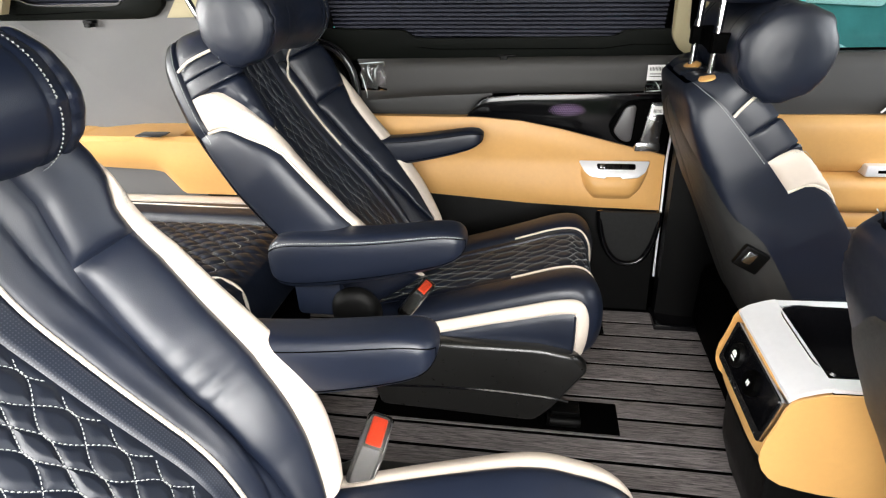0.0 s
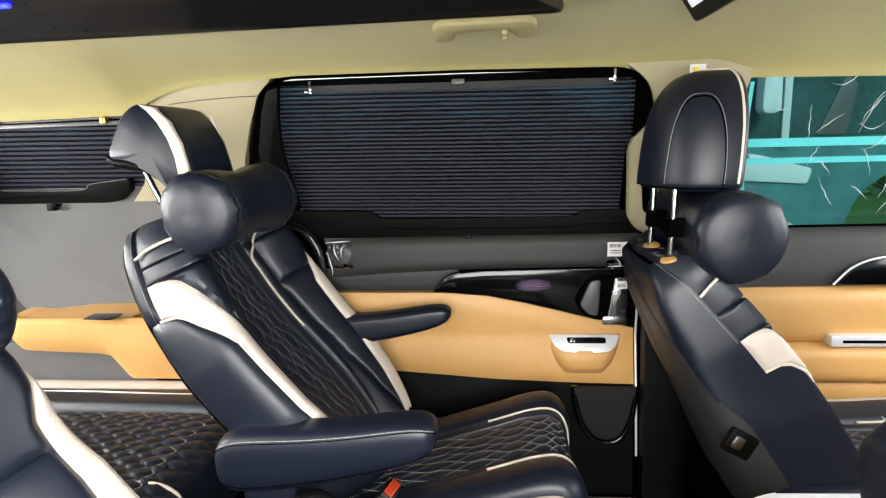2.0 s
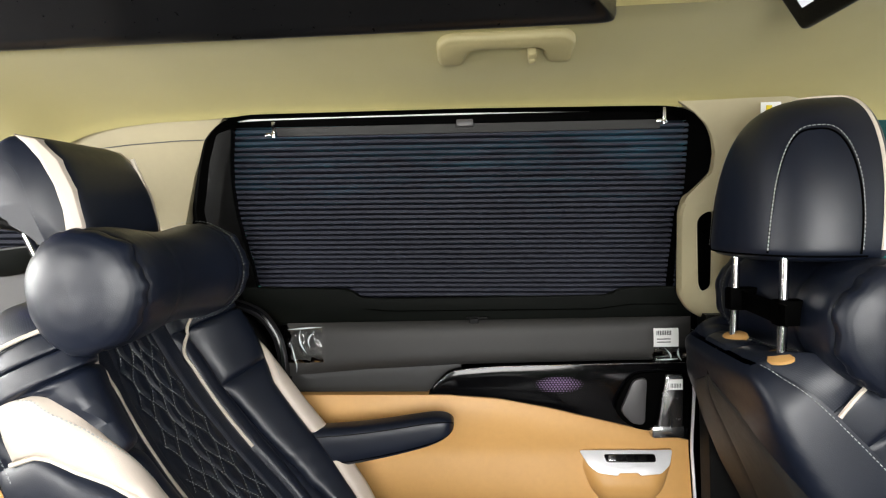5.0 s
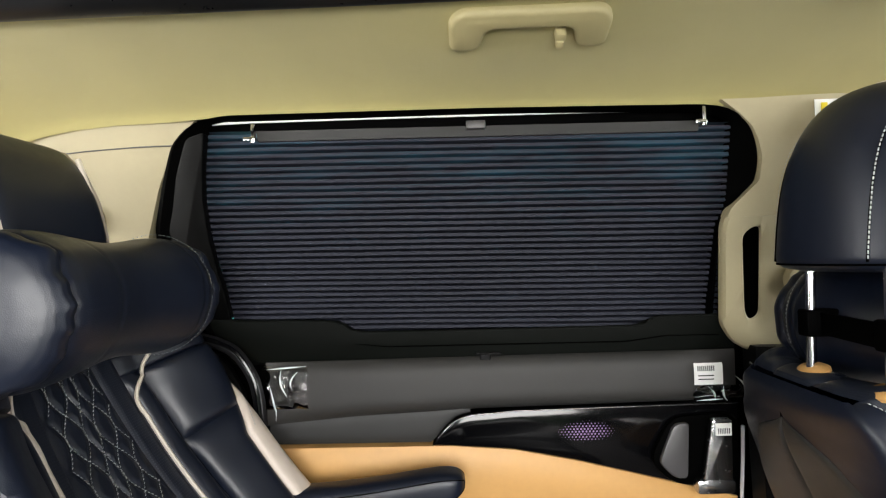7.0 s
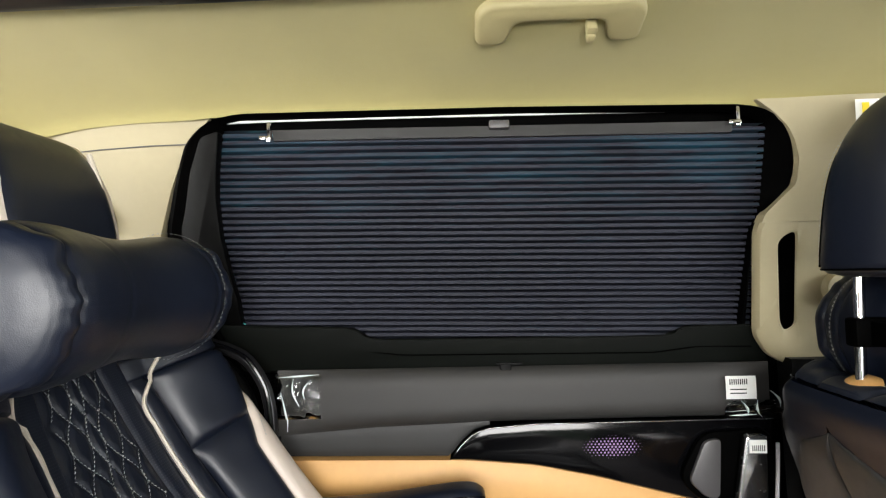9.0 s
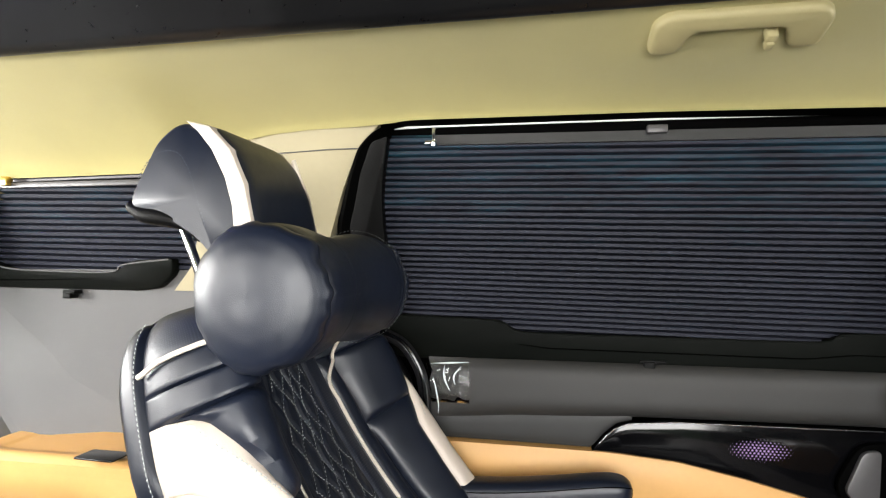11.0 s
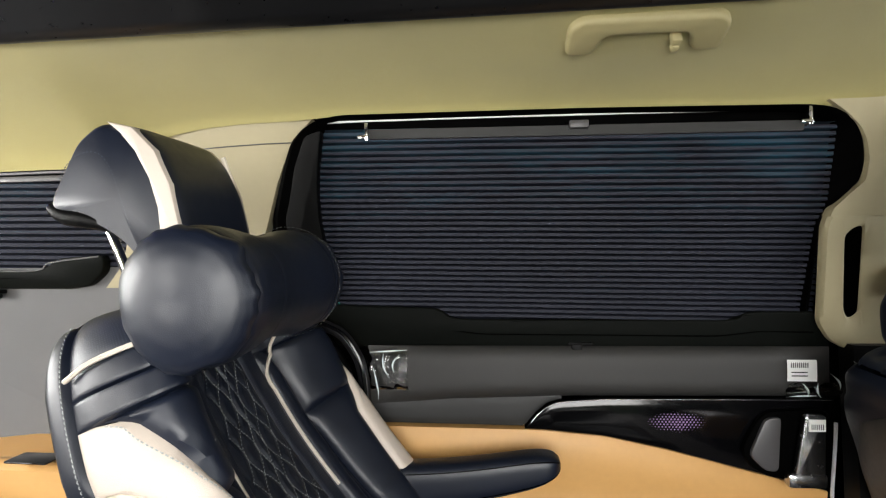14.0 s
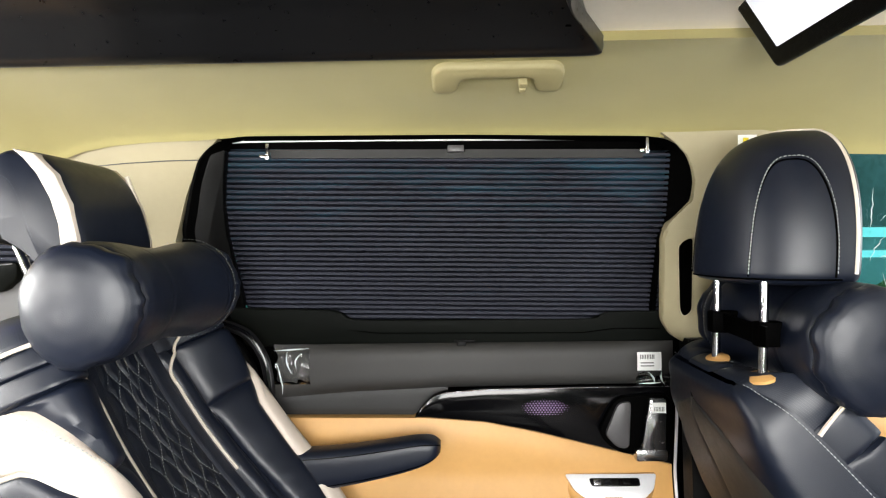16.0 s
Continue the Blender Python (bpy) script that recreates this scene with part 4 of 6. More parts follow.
        part("band_piping", seam_tube(S, m(WO), 0.0, va, 0.0034, 80, 0.0005), PIPE, seat)
        part("wing", patch(S, m(WO), m(END), 0.0, va, 14, 60, 0.0 if rear else 0.008, None, 0.0 if rear else 0.0035), NAVY, seat, "smooth navy leather wing")
        part("shoulder_side", patch(S, m(lambda v: 0.392), m(END), va, 0.99, 14, 24, 0.0 if rear else 0.003, None, 0.0 if rear else 0.0035), NAVY, seat)
        part("shoulder_lower", patch(S, m(PI), m(lambda v: 0.392), vb, VM, 20, 16, 0.005), NAVY, seat)
        part("shoulder_middle", patch(S, m(PI), m(lambda v: 0.392), VM, vp, 20, 16, 0.005), NAVY, seat)
        part("shoulder_upper", patch(S, m(PI), m(lambda v: 0.392), vp, 0.995, 20, 16, 0.004), NAVYP, seat)
        part("shoulder_piping", tube([S.pos(g * q, w) + S.nor(g * q, w) * (0.004 + 0.0035 * max(0, min(1, (0.392 - q) / 0.03)) * max(0, min(1, (q - 0.115) / 0.03))) for q, w in [tuple(spline([(0.392, vp - 0.012), (0.355, vp), (0.31, vp), (0.265, vp - 0.008), (0.225, vp - 0.026), (0.185, vp - 0.055), (0.15, vp - 0.095), (PI(vp - 0.15) + 0.002, vp - 0.15), (PI(vp - 0.20), vp - 0.20)], t)) for t in np.linspace(0, 1, 70)]], 0.0032, 6), PIPE, seat, "cream piping across the shoulder")
        st = [(S.pos(g * 0.398, v) + S.nor(g * 0.398, v) * 0.003, S.nor(g * 0.398, v)) for v in np.linspace(0.5, 0.98, 60)]
        bs = [(S.pos(g * (WI(v) + 0.012), v) + S.nor(g * WI(v), v) * 0.0062, S.nor(g * WI(v), v)) for v in np.linspace(vb - 0.006, vb - 0.25, 50)]
        part("band_stitching", dashes(bs, 0.0008, 0.006, 0.004), THREAD, seat)
        part("edge_stitching", dashes(st, 0.0006, 0.006, 0.0038), THREAD, seat)
    return S


def seat_cushion(seat, mid, half, yc, s, length, low=False):
    """A quilted seat cushion with piped bolsters and cream bands; low: with bolsters that slope away."""
    S = Surface(mid, half, LOWPAN if low else SEATPAN, yc, s, 0.97, -1, 0.05)
    Q = lambda v: lerp(v, (0, 1), (0.094, 0.088))
    P2 = lambda v: Q(v) + 0.024
    P3 = lambda v: 0.195
    if low:
        WI, WO = lambda v: lerp(v, (0, 0.35, 0.5, 0.7, 0.85, 1), (0.232, 0.234, 0.238, 0.244, 0.248, 0.250)), lambda v: lerp(v, (0, 0.3, 0.5, 0.7, 0.85, 1), (0.262, 0.266, 0.274, 0.282, 0.284, 0.278))
    else:
        WI, WO = lambda v: lerp(v, (0, 0.55, 0.8, 0.92, 1), (0.214, 0.212, 0.217, 0.235, 0.262)), lambda v: lerp(v, (0, 0.3, 0.6, 0.85, 0.93, 1), (0.262, 0.268, 0.280, 0.292, 0.292, 0.282))
    part("cushion_base", patch(S, lambda v: -0.26 if low else -0.36, lambda v: 0.26 if low else 0.36, 0, 1, 30, 24, -0.006), NAVY, seat)
    part("cushion_quilt", patch(S, scaled(Q, -1), Q, 0.0, 0.97, 80, 150, 0.0, quilt_height(0.036, 0.118, length, 0.52, 0.0055)), QUILT, seat, "black diamond-quilted cushion leather")
    part("cushion_stitching", quilt_stitches(S, Q, 0.02, 0.96, 0.036, 0.118, length, 0.52, 0.0055, 0.0011), THREAD, seat)
    for g in (1, -1):
        m = lambda f: (lambda v: g * f(v))
        part("cushion_strip", patch(S, m(Q), m(P2), 0.0, 0.97, 8, 50, 0.002), NAVY, seat)
        part("cushion_piping", seam_tube(S, m(P2), 0.36, 0.97, 0.0030, 60, 0.0055), PIPE, seat, "cream piping")
        part("cushion_bolster", patch(S, m(P2), m(WI), 0.0, 0.97, 16, 50, 0.010), NAVY, seat)
        part("cushion_band", patch(S, m(WI), m(WO), 0.0, 0.995, 12, 60, 0.006 if low else 0.004), CREAM, seat, "cream leather band")
        if not low:
            part("cushion_side", patch(S, m(WO), m(lambda v: 0.395), 0.0, 0.99, 12, 50, 0.007), NAVY, seat)
            continue
        v = np.linspace(0, 0.985, 60)
        top = S.pos(many(m(WO), v), v) - S.nor(many(m(WO), v), v) * 0.003
        foot = np.stack((np.minimum(top[:, 0], mid[-1][0] - 0.045), top[:, 1], np.full(len(v), 0.215)), 1)
        a = np.linspace(0, 1, 17)[:, None, None]
        sheet = top[None] * (1 - a) + foot[None] * a
        sheet[:, :, 1] += np.sign(top[:, 1].mean() - yc) * 0.010 * np.sin(np.pi * a[:, :, 0]) ** 0.6
        part("cushion_side", array_grid(sheet), NAVY, seat)
    return S


def armrest(seat, name, x0, x1, yc, w, z0, z1, h, aisle):
    """A padded arm: flat sides with round ends, deeper at the rear, a seam round each side and stitching on the outer one."""
    def fn(a, b, out=0.0):
        k = abs(2 * b - 1)
        e = math.sqrt(max(0.0, 1 - k ** 8))
        wide = math.sqrt(max(0.0, 1 - k ** 22))
        zc = z0 + (z1 - z0) * b - 0.012 * math.sin(math.pi * b) + 0.13 * h * b
        hh, ww = h * (1.04 - 0.42 * b) * max(e, 0.02) + 2 * out, w * max(wide, 0.02) + 2 * out
        c, q = math.cos(2 * math.pi * a), math.sin(2 * math.pi * a)
        return Vector((x0 + (x1 - x0) * b, yc + ww / 2 * math.copysign(abs(c) ** 0.5, c), zc + hh / 2 * math.copysign(abs(q) ** 0.62, q)))

    ease = lambda t: 0.5 - 0.5 * math.cos(math.pi * t)
    a = part(name, grid(lambda u, v: fn(u, ease(v)), 56, 56), NAVY, seat, "padded navy leather armrest")
    for sg in (1, -1):
        side = lambda q: q if sg > 0 else 0.5 - q
        upper = [fn(side(0.095), ease(t), 0.0002) for t in np.linspace(0.09, 0.955, 60)]
        lower = [fn(side(-0.095), ease(t), 0.0002) for t in np.linspace(0.955, 0.09, 60)]
        part("arm_seam", tube(upper + lower + upper[:1], 0.0011, 6), MATT, a)
        if sg == aisle:
            st = [(fn(side(0.112), ease(t), 0.0006), Vector((0, sg, 1))) for t in np.linspace(0.10, 0.94, 60)]
            part("arm_stitching", dashes(st, 0.0007, 0.0062, 0.0036), THREAD, a)
    return a


def dome_headrest(label, at, wide, deep, z0, z1, turn, posts):
    """A dome-shaped headrest on two posts: flat front edged with piping, a rounded rear cover with an arched seam on each side."""
    ob = thing("headrest", label, "headrest", "headrests")
    ca, sa = math.cos(turn), math.sin(turn)

    def shape(f, r, grow=1.0, dz=0.0):
        th = math.pi * f
        c, q = math.cos(th), math.sin(th)
        kw, kd = max(0.0, 1 - r ** 2.513) ** (1 / 2.513), max(0.0, 1 - r ** 3.676) ** (1 / 3.676)
        y = wide * kw * grow * math.copysign(abs(c) ** 0.861, c)
        x = (-deep if q > 0 else 0.032) * kd * grow * abs(q) ** 0.861 + 0.087 * r * (z1 - z0)
        return Vector((at[0] + x * ca - y * sa, at[1] + x * sa + y * ca, z0 + (z1 - z0) * r + dz))

    levels = [(0, 0.02, -0.004), (0, 0.80, -0.006), (0, 0.93, -0.002), (0, 0.985, 0.005)] + [(1 - (1 - k / 30) ** 1.7, 1.0, 0.0) for k in range(1, 31)]

    def skin(f0, f1):
        return lambda a, b: shape(f0 + (f1 - f0) * a, *levels[int(round(b * (len(levels) - 1)))])
    part("rear_cover", grid(skin(0.0, 1.0), 56, len(levels) - 1), NAVY, ob, "navy leather rear cover", sharp=50)
    part("front_pad", grid(skin(1.0, 2.0), 40, len(levels) - 1), NAVY, ob, "navy leather front pad", sharp=50)
    rim = [shape(1.0, r) for r in np.linspace(0.05, 0.97, 40)] + [shape(1.0 - t, 0.985 + 0.01 * math.sin(math.pi * t)) for t in np.linspace(0, 1, 20)] + [shape(0.0, r) for r in np.linspace(0.97, 0.05, 40)]
    part("piping", tube(rim, 0.0026, 8), PIPE, ob, "cream piping")
    mid = Vector((at[0] - deep * 0.4, at[1], (z0 + z1) / 2))
    for side in (1, -1):
        arch = []
        for u in np.linspace(0.0, 1.0, 70):
            g = math.cos(math.pi * u)
            f = 0.815 - 0.135 * math.copysign(abs(g) ** 0.62, g)
            arch.append(shape(f if side > 0 else 1 - f, 0.03 + 0.73 * math.sin(math.pi * u) ** 0.8))
        part("cover_seam", tube(arch, 0.0016, 6), MATT, ob)
        part("cover_stitching", dashes([(p + (p - mid).normalized() * 0.0022 + Vector((0, 0, 0.0035)) * (1 if 8 < k < 61 else 0), p - mid) for k, p in enumerate(arch)], 0.0008, 0.0058, 0.0040), THREAD, ob)
    part("base_seam", tube([shape(0.03 + 0.94 * t, 0.0, 0.985, 0.004) for t in np.linspace(0, 1, 40)], 0.0015, 6), MATT, ob)
    for a, b in posts:
        part("post", tube([a, b], 0.0068, 12), CHROME, ob, "chrome headrest post")
    return ob


def neck_roll(name, label, x, z, y0, y1, r, group, lean=0.0):
    """A bone-shaped neck cushion lying crosswise: full ends, a slimmer waist and gathered caps."""
    ob = thing(name, label, "neck cushion", group)
    L = y1 - y0

    PROF = [(-0.012, 0.0), (-0.011, 0.30), (-0.007, 0.60), (0.000, 0.83), (0.006, 0.93), (0.013, 0.985), (0.021, 1.0), (0.027, 0.985), (0.031, 0.955), (0.036, 0.985), (0.05, 1.01)]
    prof = PROF + [(0.05 + (L - 0.10) * k / 24, 1.01 - 0.13 * math.sin(math.pi * k / 24) ** 2) for k in range(1, 24)] + [(L - a, q) for a, q in reversed(PROF)]

    def fn(a, b):
        i = min(int(b * (len(prof) - 1)), len(prof) - 2)
        f = b * (len(prof) - 1) - i
        off = prof[i][0] + (prof[i + 1][0] - prof[i][0]) * f
        q = prof[i][1] + (prof[i + 1][1] - prof[i][1]) * f
        th = 2 * math.pi * a
        t = off / L
        close = min(off, L - off)
        edge = math.exp(-((close - 0.022) / 0.022) ** 2)
        pucker = math.sin(7 * th + 1.3 + 0.9 * math.sin(2 * th)) * (0.55 + 0.45 * math.sin(3 * th + y0 * 5)) + 0.4 * math.sin(17 * th + 2 * math.sin(3 * th))
        edge *= min(1.0, q) ** 3
        fold = 1 + 0.044 * edge * pucker + 0.008 * math.sin(3 * th + 9 * t)
        groove = 1 - 0.016 * math.exp(-((t - 0.31 - 0.012 * math.sin(3 * th)) / 0.010) ** 2) - 0.03 * math.exp(-((t - 0.84) / 0.008) ** 2)
        R = r * q * fold * groove
        shift = 0.004 * math.sin(2 * th + y0 * 7) * min(1.0, q) * math.exp(-(close / 0.02) ** 2) + 0.0024 * edge * pucker * (1 if off < L / 2 else -1)
        return Vector((x + R * math.cos(th) * 0.98, y0 + off + shift, z + lean * (t - 0.5) + R * math.sin(th) * 1.02))
    body = part("roll", grid(fn, 96, 3 * (len(prof) - 1)), NAVY, ob)
    for t in (0.84,):
        ib = min(range(1001), key=lambda k: abs(fn(0.25, k / 1000)[1] - (y0 + L * (t + 0.016)))) / 1000
        pts = [fn(k / 90, ib) for k in range(91)]
        c = Vector((x, y0 + L * t, z))
        part("roll_stitching", dashes([(p + (p - c).normalized() * 0.0045, p - c) for p in pts], 0.0014), THREAD, ob)
    return ob


def buckle(name, label, base, tip, group, wide=1.0, body=None):
    """A belt stalk: a black sleeve with a red release button, in clear film."""
    ob = thing(name, label, "seat belt buckle", group)
    a, b = Vector(base), Vector(tip)
    m = Matrix.Translation(a) @ (b - a).to_track_quat("Z", "X").to_matrix().to_4x4() @ Matrix.Diagonal((wide, wide, 1, 1))
    n = (b - a).length
    part("stalk", moved(box(-0.010, 0.010, -0.020, 0.020, -0.06, n * 0.5, 0.005), m), BLACK, ob)
    part("housing", moved(box(-0.012, 0.012, -0.027, 0.027, n * 0.35, n, 0.005, 2), m), body or PAD, ob)
    part("release_button", moved(box(-0.0095, 0.0095, -0.022, 0.022, n * 0.88, n + 0.004, 0.003, 2), m), RED, ob, "red release button")
    part("buckle_label", moved(box(-0.0138, -0.0122, -0.016, 0.016, n * 0.55, n * 0.80), m), PAPER, ob, "white label")
    part("film_wrap", moved(box(-0.0165, 0.0165, -0.031, 0.031, n * 0.2, n + 0.004, 0.006, 2), m), FILM, ob, "clear protective film")
    return ob


def captain_seat(name, label, xo, yb, yc, s, mid, wide=((0, 0.25, 0.5, 0.7, 0.85, 1), (0.260, 0.292, 0.308, 0.292, 0.260, 0.228)), ease=(0, 0, 0, 0, 0), marks=(0.66, 0.757, 0.857), pan=None, proud=0.0, low=False):
    """A second-row chair: backrest, cushion, two arms, plastic base on a floor rail."""
    seat = thing(name, label, "car seat", "captain seats", at=(xo, yc, 0))
    X = lambda pts: [(x + xo, z) for x, z in pts]
    half = lambda v: lerp(v, *wide)
    seat_back(seat, mid, half, yb, s, 0.74, *marks, ease=ease, proud=proud, pipe_from=0.0 if proud else 0.42)
    cm = pan or X([(-0.42, 0.335), (-0.30, 0.340), (-0.15, 0.348), (0.0, 0.356), (0.08, 0.352), (0.135, 0.330), (0.162, 0.285), (0.160, 0.205)])
    seat_cushion(seat, cm, lambda v: lerp(v, (0, 0.5, 0.85, 1), (0.25, 0.26, 0.262, 0.245)), yc - (0.015 if low else 0), s, 0.62, low)
    armrest(seat, "armrest", xo - 0.588, xo - 0.135, yc + s * 0.282, 0.092, 0.470, 0.515, 0.140, s)
    armrest(seat, "armrest", xo - 0.58, xo - 0.150, yc - s * 0.262, 0.070, 0.548, 0.592, 0.098, -s)
    if low:
        part("cushion_core", prism(rounded([(xo - 0.30, 0.19), (xo - 0.30, 0.255), (xo + 0.02, 0.30), (xo + 0.055, 0.30), (xo + 0.078, 0.27), (xo + 0.08, 0.21), (xo + 0.07, 0.19)], 0.02, 4), 0.440, 0.012, 3, Matrix.Translation((0, yc - 0.015 - 0.220, 0))), NAVY, seat)
    # plastic side shells, pivot caps, under-frame and rail
    for g in (1, -1):
        sh = rounded([(-0.36, 0.06), (-0.40, 0.20), (-0.30, 0.264), (0.03, 0.264), (0.108, 0.250), (0.142, 0.212), (0.060, 0.085), (0.02, 0.045)], 0.016, 5)
        y = yc + s * g * 0.284
        part("side_shell", prism([(x + xo, z) for x, z in sh], 0.04 * (1 if s * g > 0 else -1), 0.012, 3, Matrix.Translation((0, y - 0.03 * (1 if s * g > 0 else -1), 0))), SHELL, seat, "black plastic seat side shell")
        part("shell_ridge", tube([(xo + p[0], y + 0.009 * (1 if s * g > 0 else -1), p[1]) for p in [tuple(spline([(-0.36, 0.125), (-0.15, 0.135), (0.03, 0.128), (0.100, 0.118)], t)) for t in np.linspace(0, 1, 24)]], 0.004, 6), GLOSS, seat)
        cap = lathe([(0.0, 0.0), (0.052, 0.0), (0.056, 0.008), (0.050, 0.022), (0.035, 0.030), (0.0, 0.032)], 32)
        part("pivot_cap", moved(cap, Matrix.Translation((xo - 0.405, yc + s * g * 0.258, 0.328)) @ Matrix.Scale(1.12, 4) @ Matrix.Rotation(radians(90 if s * g < 0 else -90), 4, "X")), BLACK, seat, "round black pivot cap")
        part("arm_bracket", box(xo - 0.56, xo - 0.44, yc + s * g * 0.245 - 0.02, yc + s * g * 0.245 + 0.02, 0.30, 0.42, 0.015), NAVY, seat)
    part("under_frame", box(xo - 0.36, xo + 0.06, yc - 0.20, yc + 0.20, 0.03, 0.23, 0.02), MATT, seat)
    part("rail_cover", box(xo - 0.40, xo + 0.235, yc + s * 0.215 - (0.055), yc + s * 0.215 + 0.055, 0.0005, 0.006, 0.002), MATT, seat, "black floor rail plate")
    part("rail_cover", box(xo - 0.40, xo + 0.235, yc - s * 0.215 - (0.055), yc - s * 0.215 + 0.055, 0.0005, 0.006, 0.002), MATT, seat, "black floor rail plate")
    part("rail_block", joined(box(xo + 0.055, xo + 0.135, yc - 0.262, yc - 0.208, 0.005, 0.036, 0.004), box(xo + 0.065, xo + 0.135, yc - 0.255, yc - 0.214, 0.032, 0.050, 0.003), moved(lathe([(0.0, -0.038), (0.011, -0.038), (0.013, -0.034), (0.013, 0.034), (0.011, 0.038), (0.0, 0.038)], 16), Matrix.Translation((xo + 0.10, yc - 0.262, 0.026)) @ Matrix.Rotation(radians(90), 4, "Y"))), BLACK, seat)
    return seat


FAR_Y, NEAR_Y = 1.350, 0.415
captain_seat("captain_seat", "navy and cream leather captain seat by the blinded window", 0.0, 1.362, FAR_Y, -1, [(-0.328, 0.319), (-0.382, 0.401), (-0.466, 0.513), (-0.547, 0.615), (-0.614, 0.711), (-0.669, 0.809), (-0.707, 0.895), (-0.727, 0.948)],
             pan=[(-0.42, 0.245), (-0.30, 0.272), (-0.16, 0.312), (-0.03, 0.352), (0.07, 0.383), (0.124, 0.382), (0.150, 0.342), (0.154, 0.275), (0.145, 0.20)], low=True, wide=((0, 0.08, 0.18, 0.30, 0.5, 0.7, 0.85, 1), (0.168, 0.212, 0.262, 0.292, 0.294, 0.274, 0.244, 0.214)))
captain_seat("captain_seat", "navy and cream leather captain seat beside the open door", 0.0, 0.394, NEAR_Y, 1, [(-0.352, 0.29), (-0.41, 0.428), (-0.48, 0.507), (-0.56, 0.596), (-0.630, 0.689), (-0.672, 0.795), (-0.700, 0.880), (-0.715, 0.930)], ((0, 0.1, 0.25, 0.5, 0.7, 0.85, 1), (0.225, 0.280, 0.318, 0.326, 0.300, 0.265, 0.235)), (-0.0147, -0.06, 0.04, 0.023, 0.0156), (0.79, 0.86, 0.93), [(-0.42, 0.25), (-0.30, 0.27), (-0.15, 0.318), (0.0, 0.36), (0.08, 0.353), (0.135, 0.33), (0.162, 0.285), (0.160, 0.205)], 0.004)


def hooked_headrest(label, y0, y1, dx, posts):
    """A headrest with a crowned top and a drooping rear, a cream band behind its front pad."""
    ob = thing("headrest", label, "headrest", "headrests")
    side = rounded([(-0.842, 1.093), (-0.803, 1.167), (-0.772, 1.190), (-0.718, 1.181), (-0.688, 1.150), (-0.667, 1.104), (-0.655, 1.055), (-0.648, 1.0), (-0.695, 0.985), (-0.738, 1.030), (-0.778, 1.054), (-0.822, 1.062), (-0.844, 1.078)], 0.014, 4)
    c = np.mean(np.array(side), axis=0)

    def body(a, b):
        p = np.array(side[int(round(a * len(side))) % len(side)])
        t = 2 * b - 1
        k = 1 - 0.13 * abs(t) ** 12 if abs(t) < 1 else 0.0
        k = k if abs(t) < 0.999 else 0.0005
        q = c + (p - c) * k
        return q[0] + dx, (y0 + y1) / 2 + (y1 - y0) / 2 * t, q[1]
    ys = np.concatenate(([0], 0.5 - 0.5 * np.cos(np.linspace(0.12, math.pi - 0.12, 24)), [1]))
    part("pad", grid(lambda a, b: body(a, ys[int(round(b * 25))]), len(side), 25), NAVY, ob, sharp=50)
    band = [(-0.756, 1.187), (-0.721, 1.1785), (-0.691, 1.148), (-0.671, 1.104), (-0.660, 1.055), (-0.657, 1.03), (-0.684, 1.03), (-0.688, 1.075), (-0.699, 1.112), (-0.718, 1.148), (-0.738, 1.172)]
    part("cream_band", moved(prism(band, y1 - y0 + 0.003, 0.003), Matrix.Translation((dx, y0 - 0.0015, 0))), CREAM, ob, "cream leather band")
    edge = [(-0.696, 1.166), (-0.680, 1.12), (-0.663, 1.06), (-0.655, 1.02)]
    part("piping", tube([(x + dx, y1 - 0.012, z) for x, z in edge], 0.004, 8), PIPE, ob)
    arch = [(-0.838, 1.105), (-0.820, 1.135), (-0.795, 1.150), (-0.770, 1.148), (-0.752, 1.125), (-0.738, 1.085), (-0.722, 1.035)]
    pts = [tuple(c + (spline(arch, t) - c) * 0.875) for t in np.linspace(0, 1, 40)]
    part("side_seam", tube([(x + dx, y0 + 0.004, z) for x, z in pts], 0.0018, 6), MATT, ob)
    part("side_stitching", dashes([((x + dx, y0 + 0.0015, z + 0.005), (0, -1, 0)) for x, z in pts], 0.0006, 0.0055, 0.0040), NAVYTHREAD, ob)
    lip = [(-0.843, 1.080), (-0.822, 1.068), (-0.790, 1.062), (-0.762, 1.052), (-0.738, 1.033)]
    part("lower_lip", tube([(spline(lip, t)[0] + dx, y0 + 0.010, spline(lip, t)[1]) for t in np.linspace(0, 1, 24)], lambda t: 0.004 + 0.009 * math.sin(math.pi * min(1, t + 0.12)), 10), BLACK, ob, "dark lower lip")
    for p, q in posts:
        part("post", tube([p, q], 0.0068, 12), CHROME, ob, "chrome headrest post")
    return ob


hooked_headrest("navy leather headrest with a cream band, raised on posts", 1.205, 1.405, 0.0, [((-0.742, 1.262, 0.92), (-0.806, 1.262, 1.075)), ((-0.742, 1.352, 0.92), (-0.806, 1.352, 1.075))])
neck_roll("neck_cushion", "dark navy leather neck roll strapped to the seat", -0.600, 0.966, 1.100, 1.468, 0.081, "neck cushions")
hooked_headrest("navy leather headrest above the nearer captain seat", 0.355, 0.555, -0.04, [((-0.770, 0.41, 0.88), (-0.846, 0.41, 1.075)), ((-0.770, 0.50, 0.88), (-0.846, 0.50, 1.075))])
neck_roll("neck_cushion", "dark navy leather neck roll with pale end stitching", -0.655, 0.925, 0.255, 0.655, 0.085, "neck cushions")
buckle("belt_buckle", "black belt buckle with a red button beside the seat", (-0.285, 1.055, 0.34), (-0.228, 1.040, 0.425), "belt buckles")
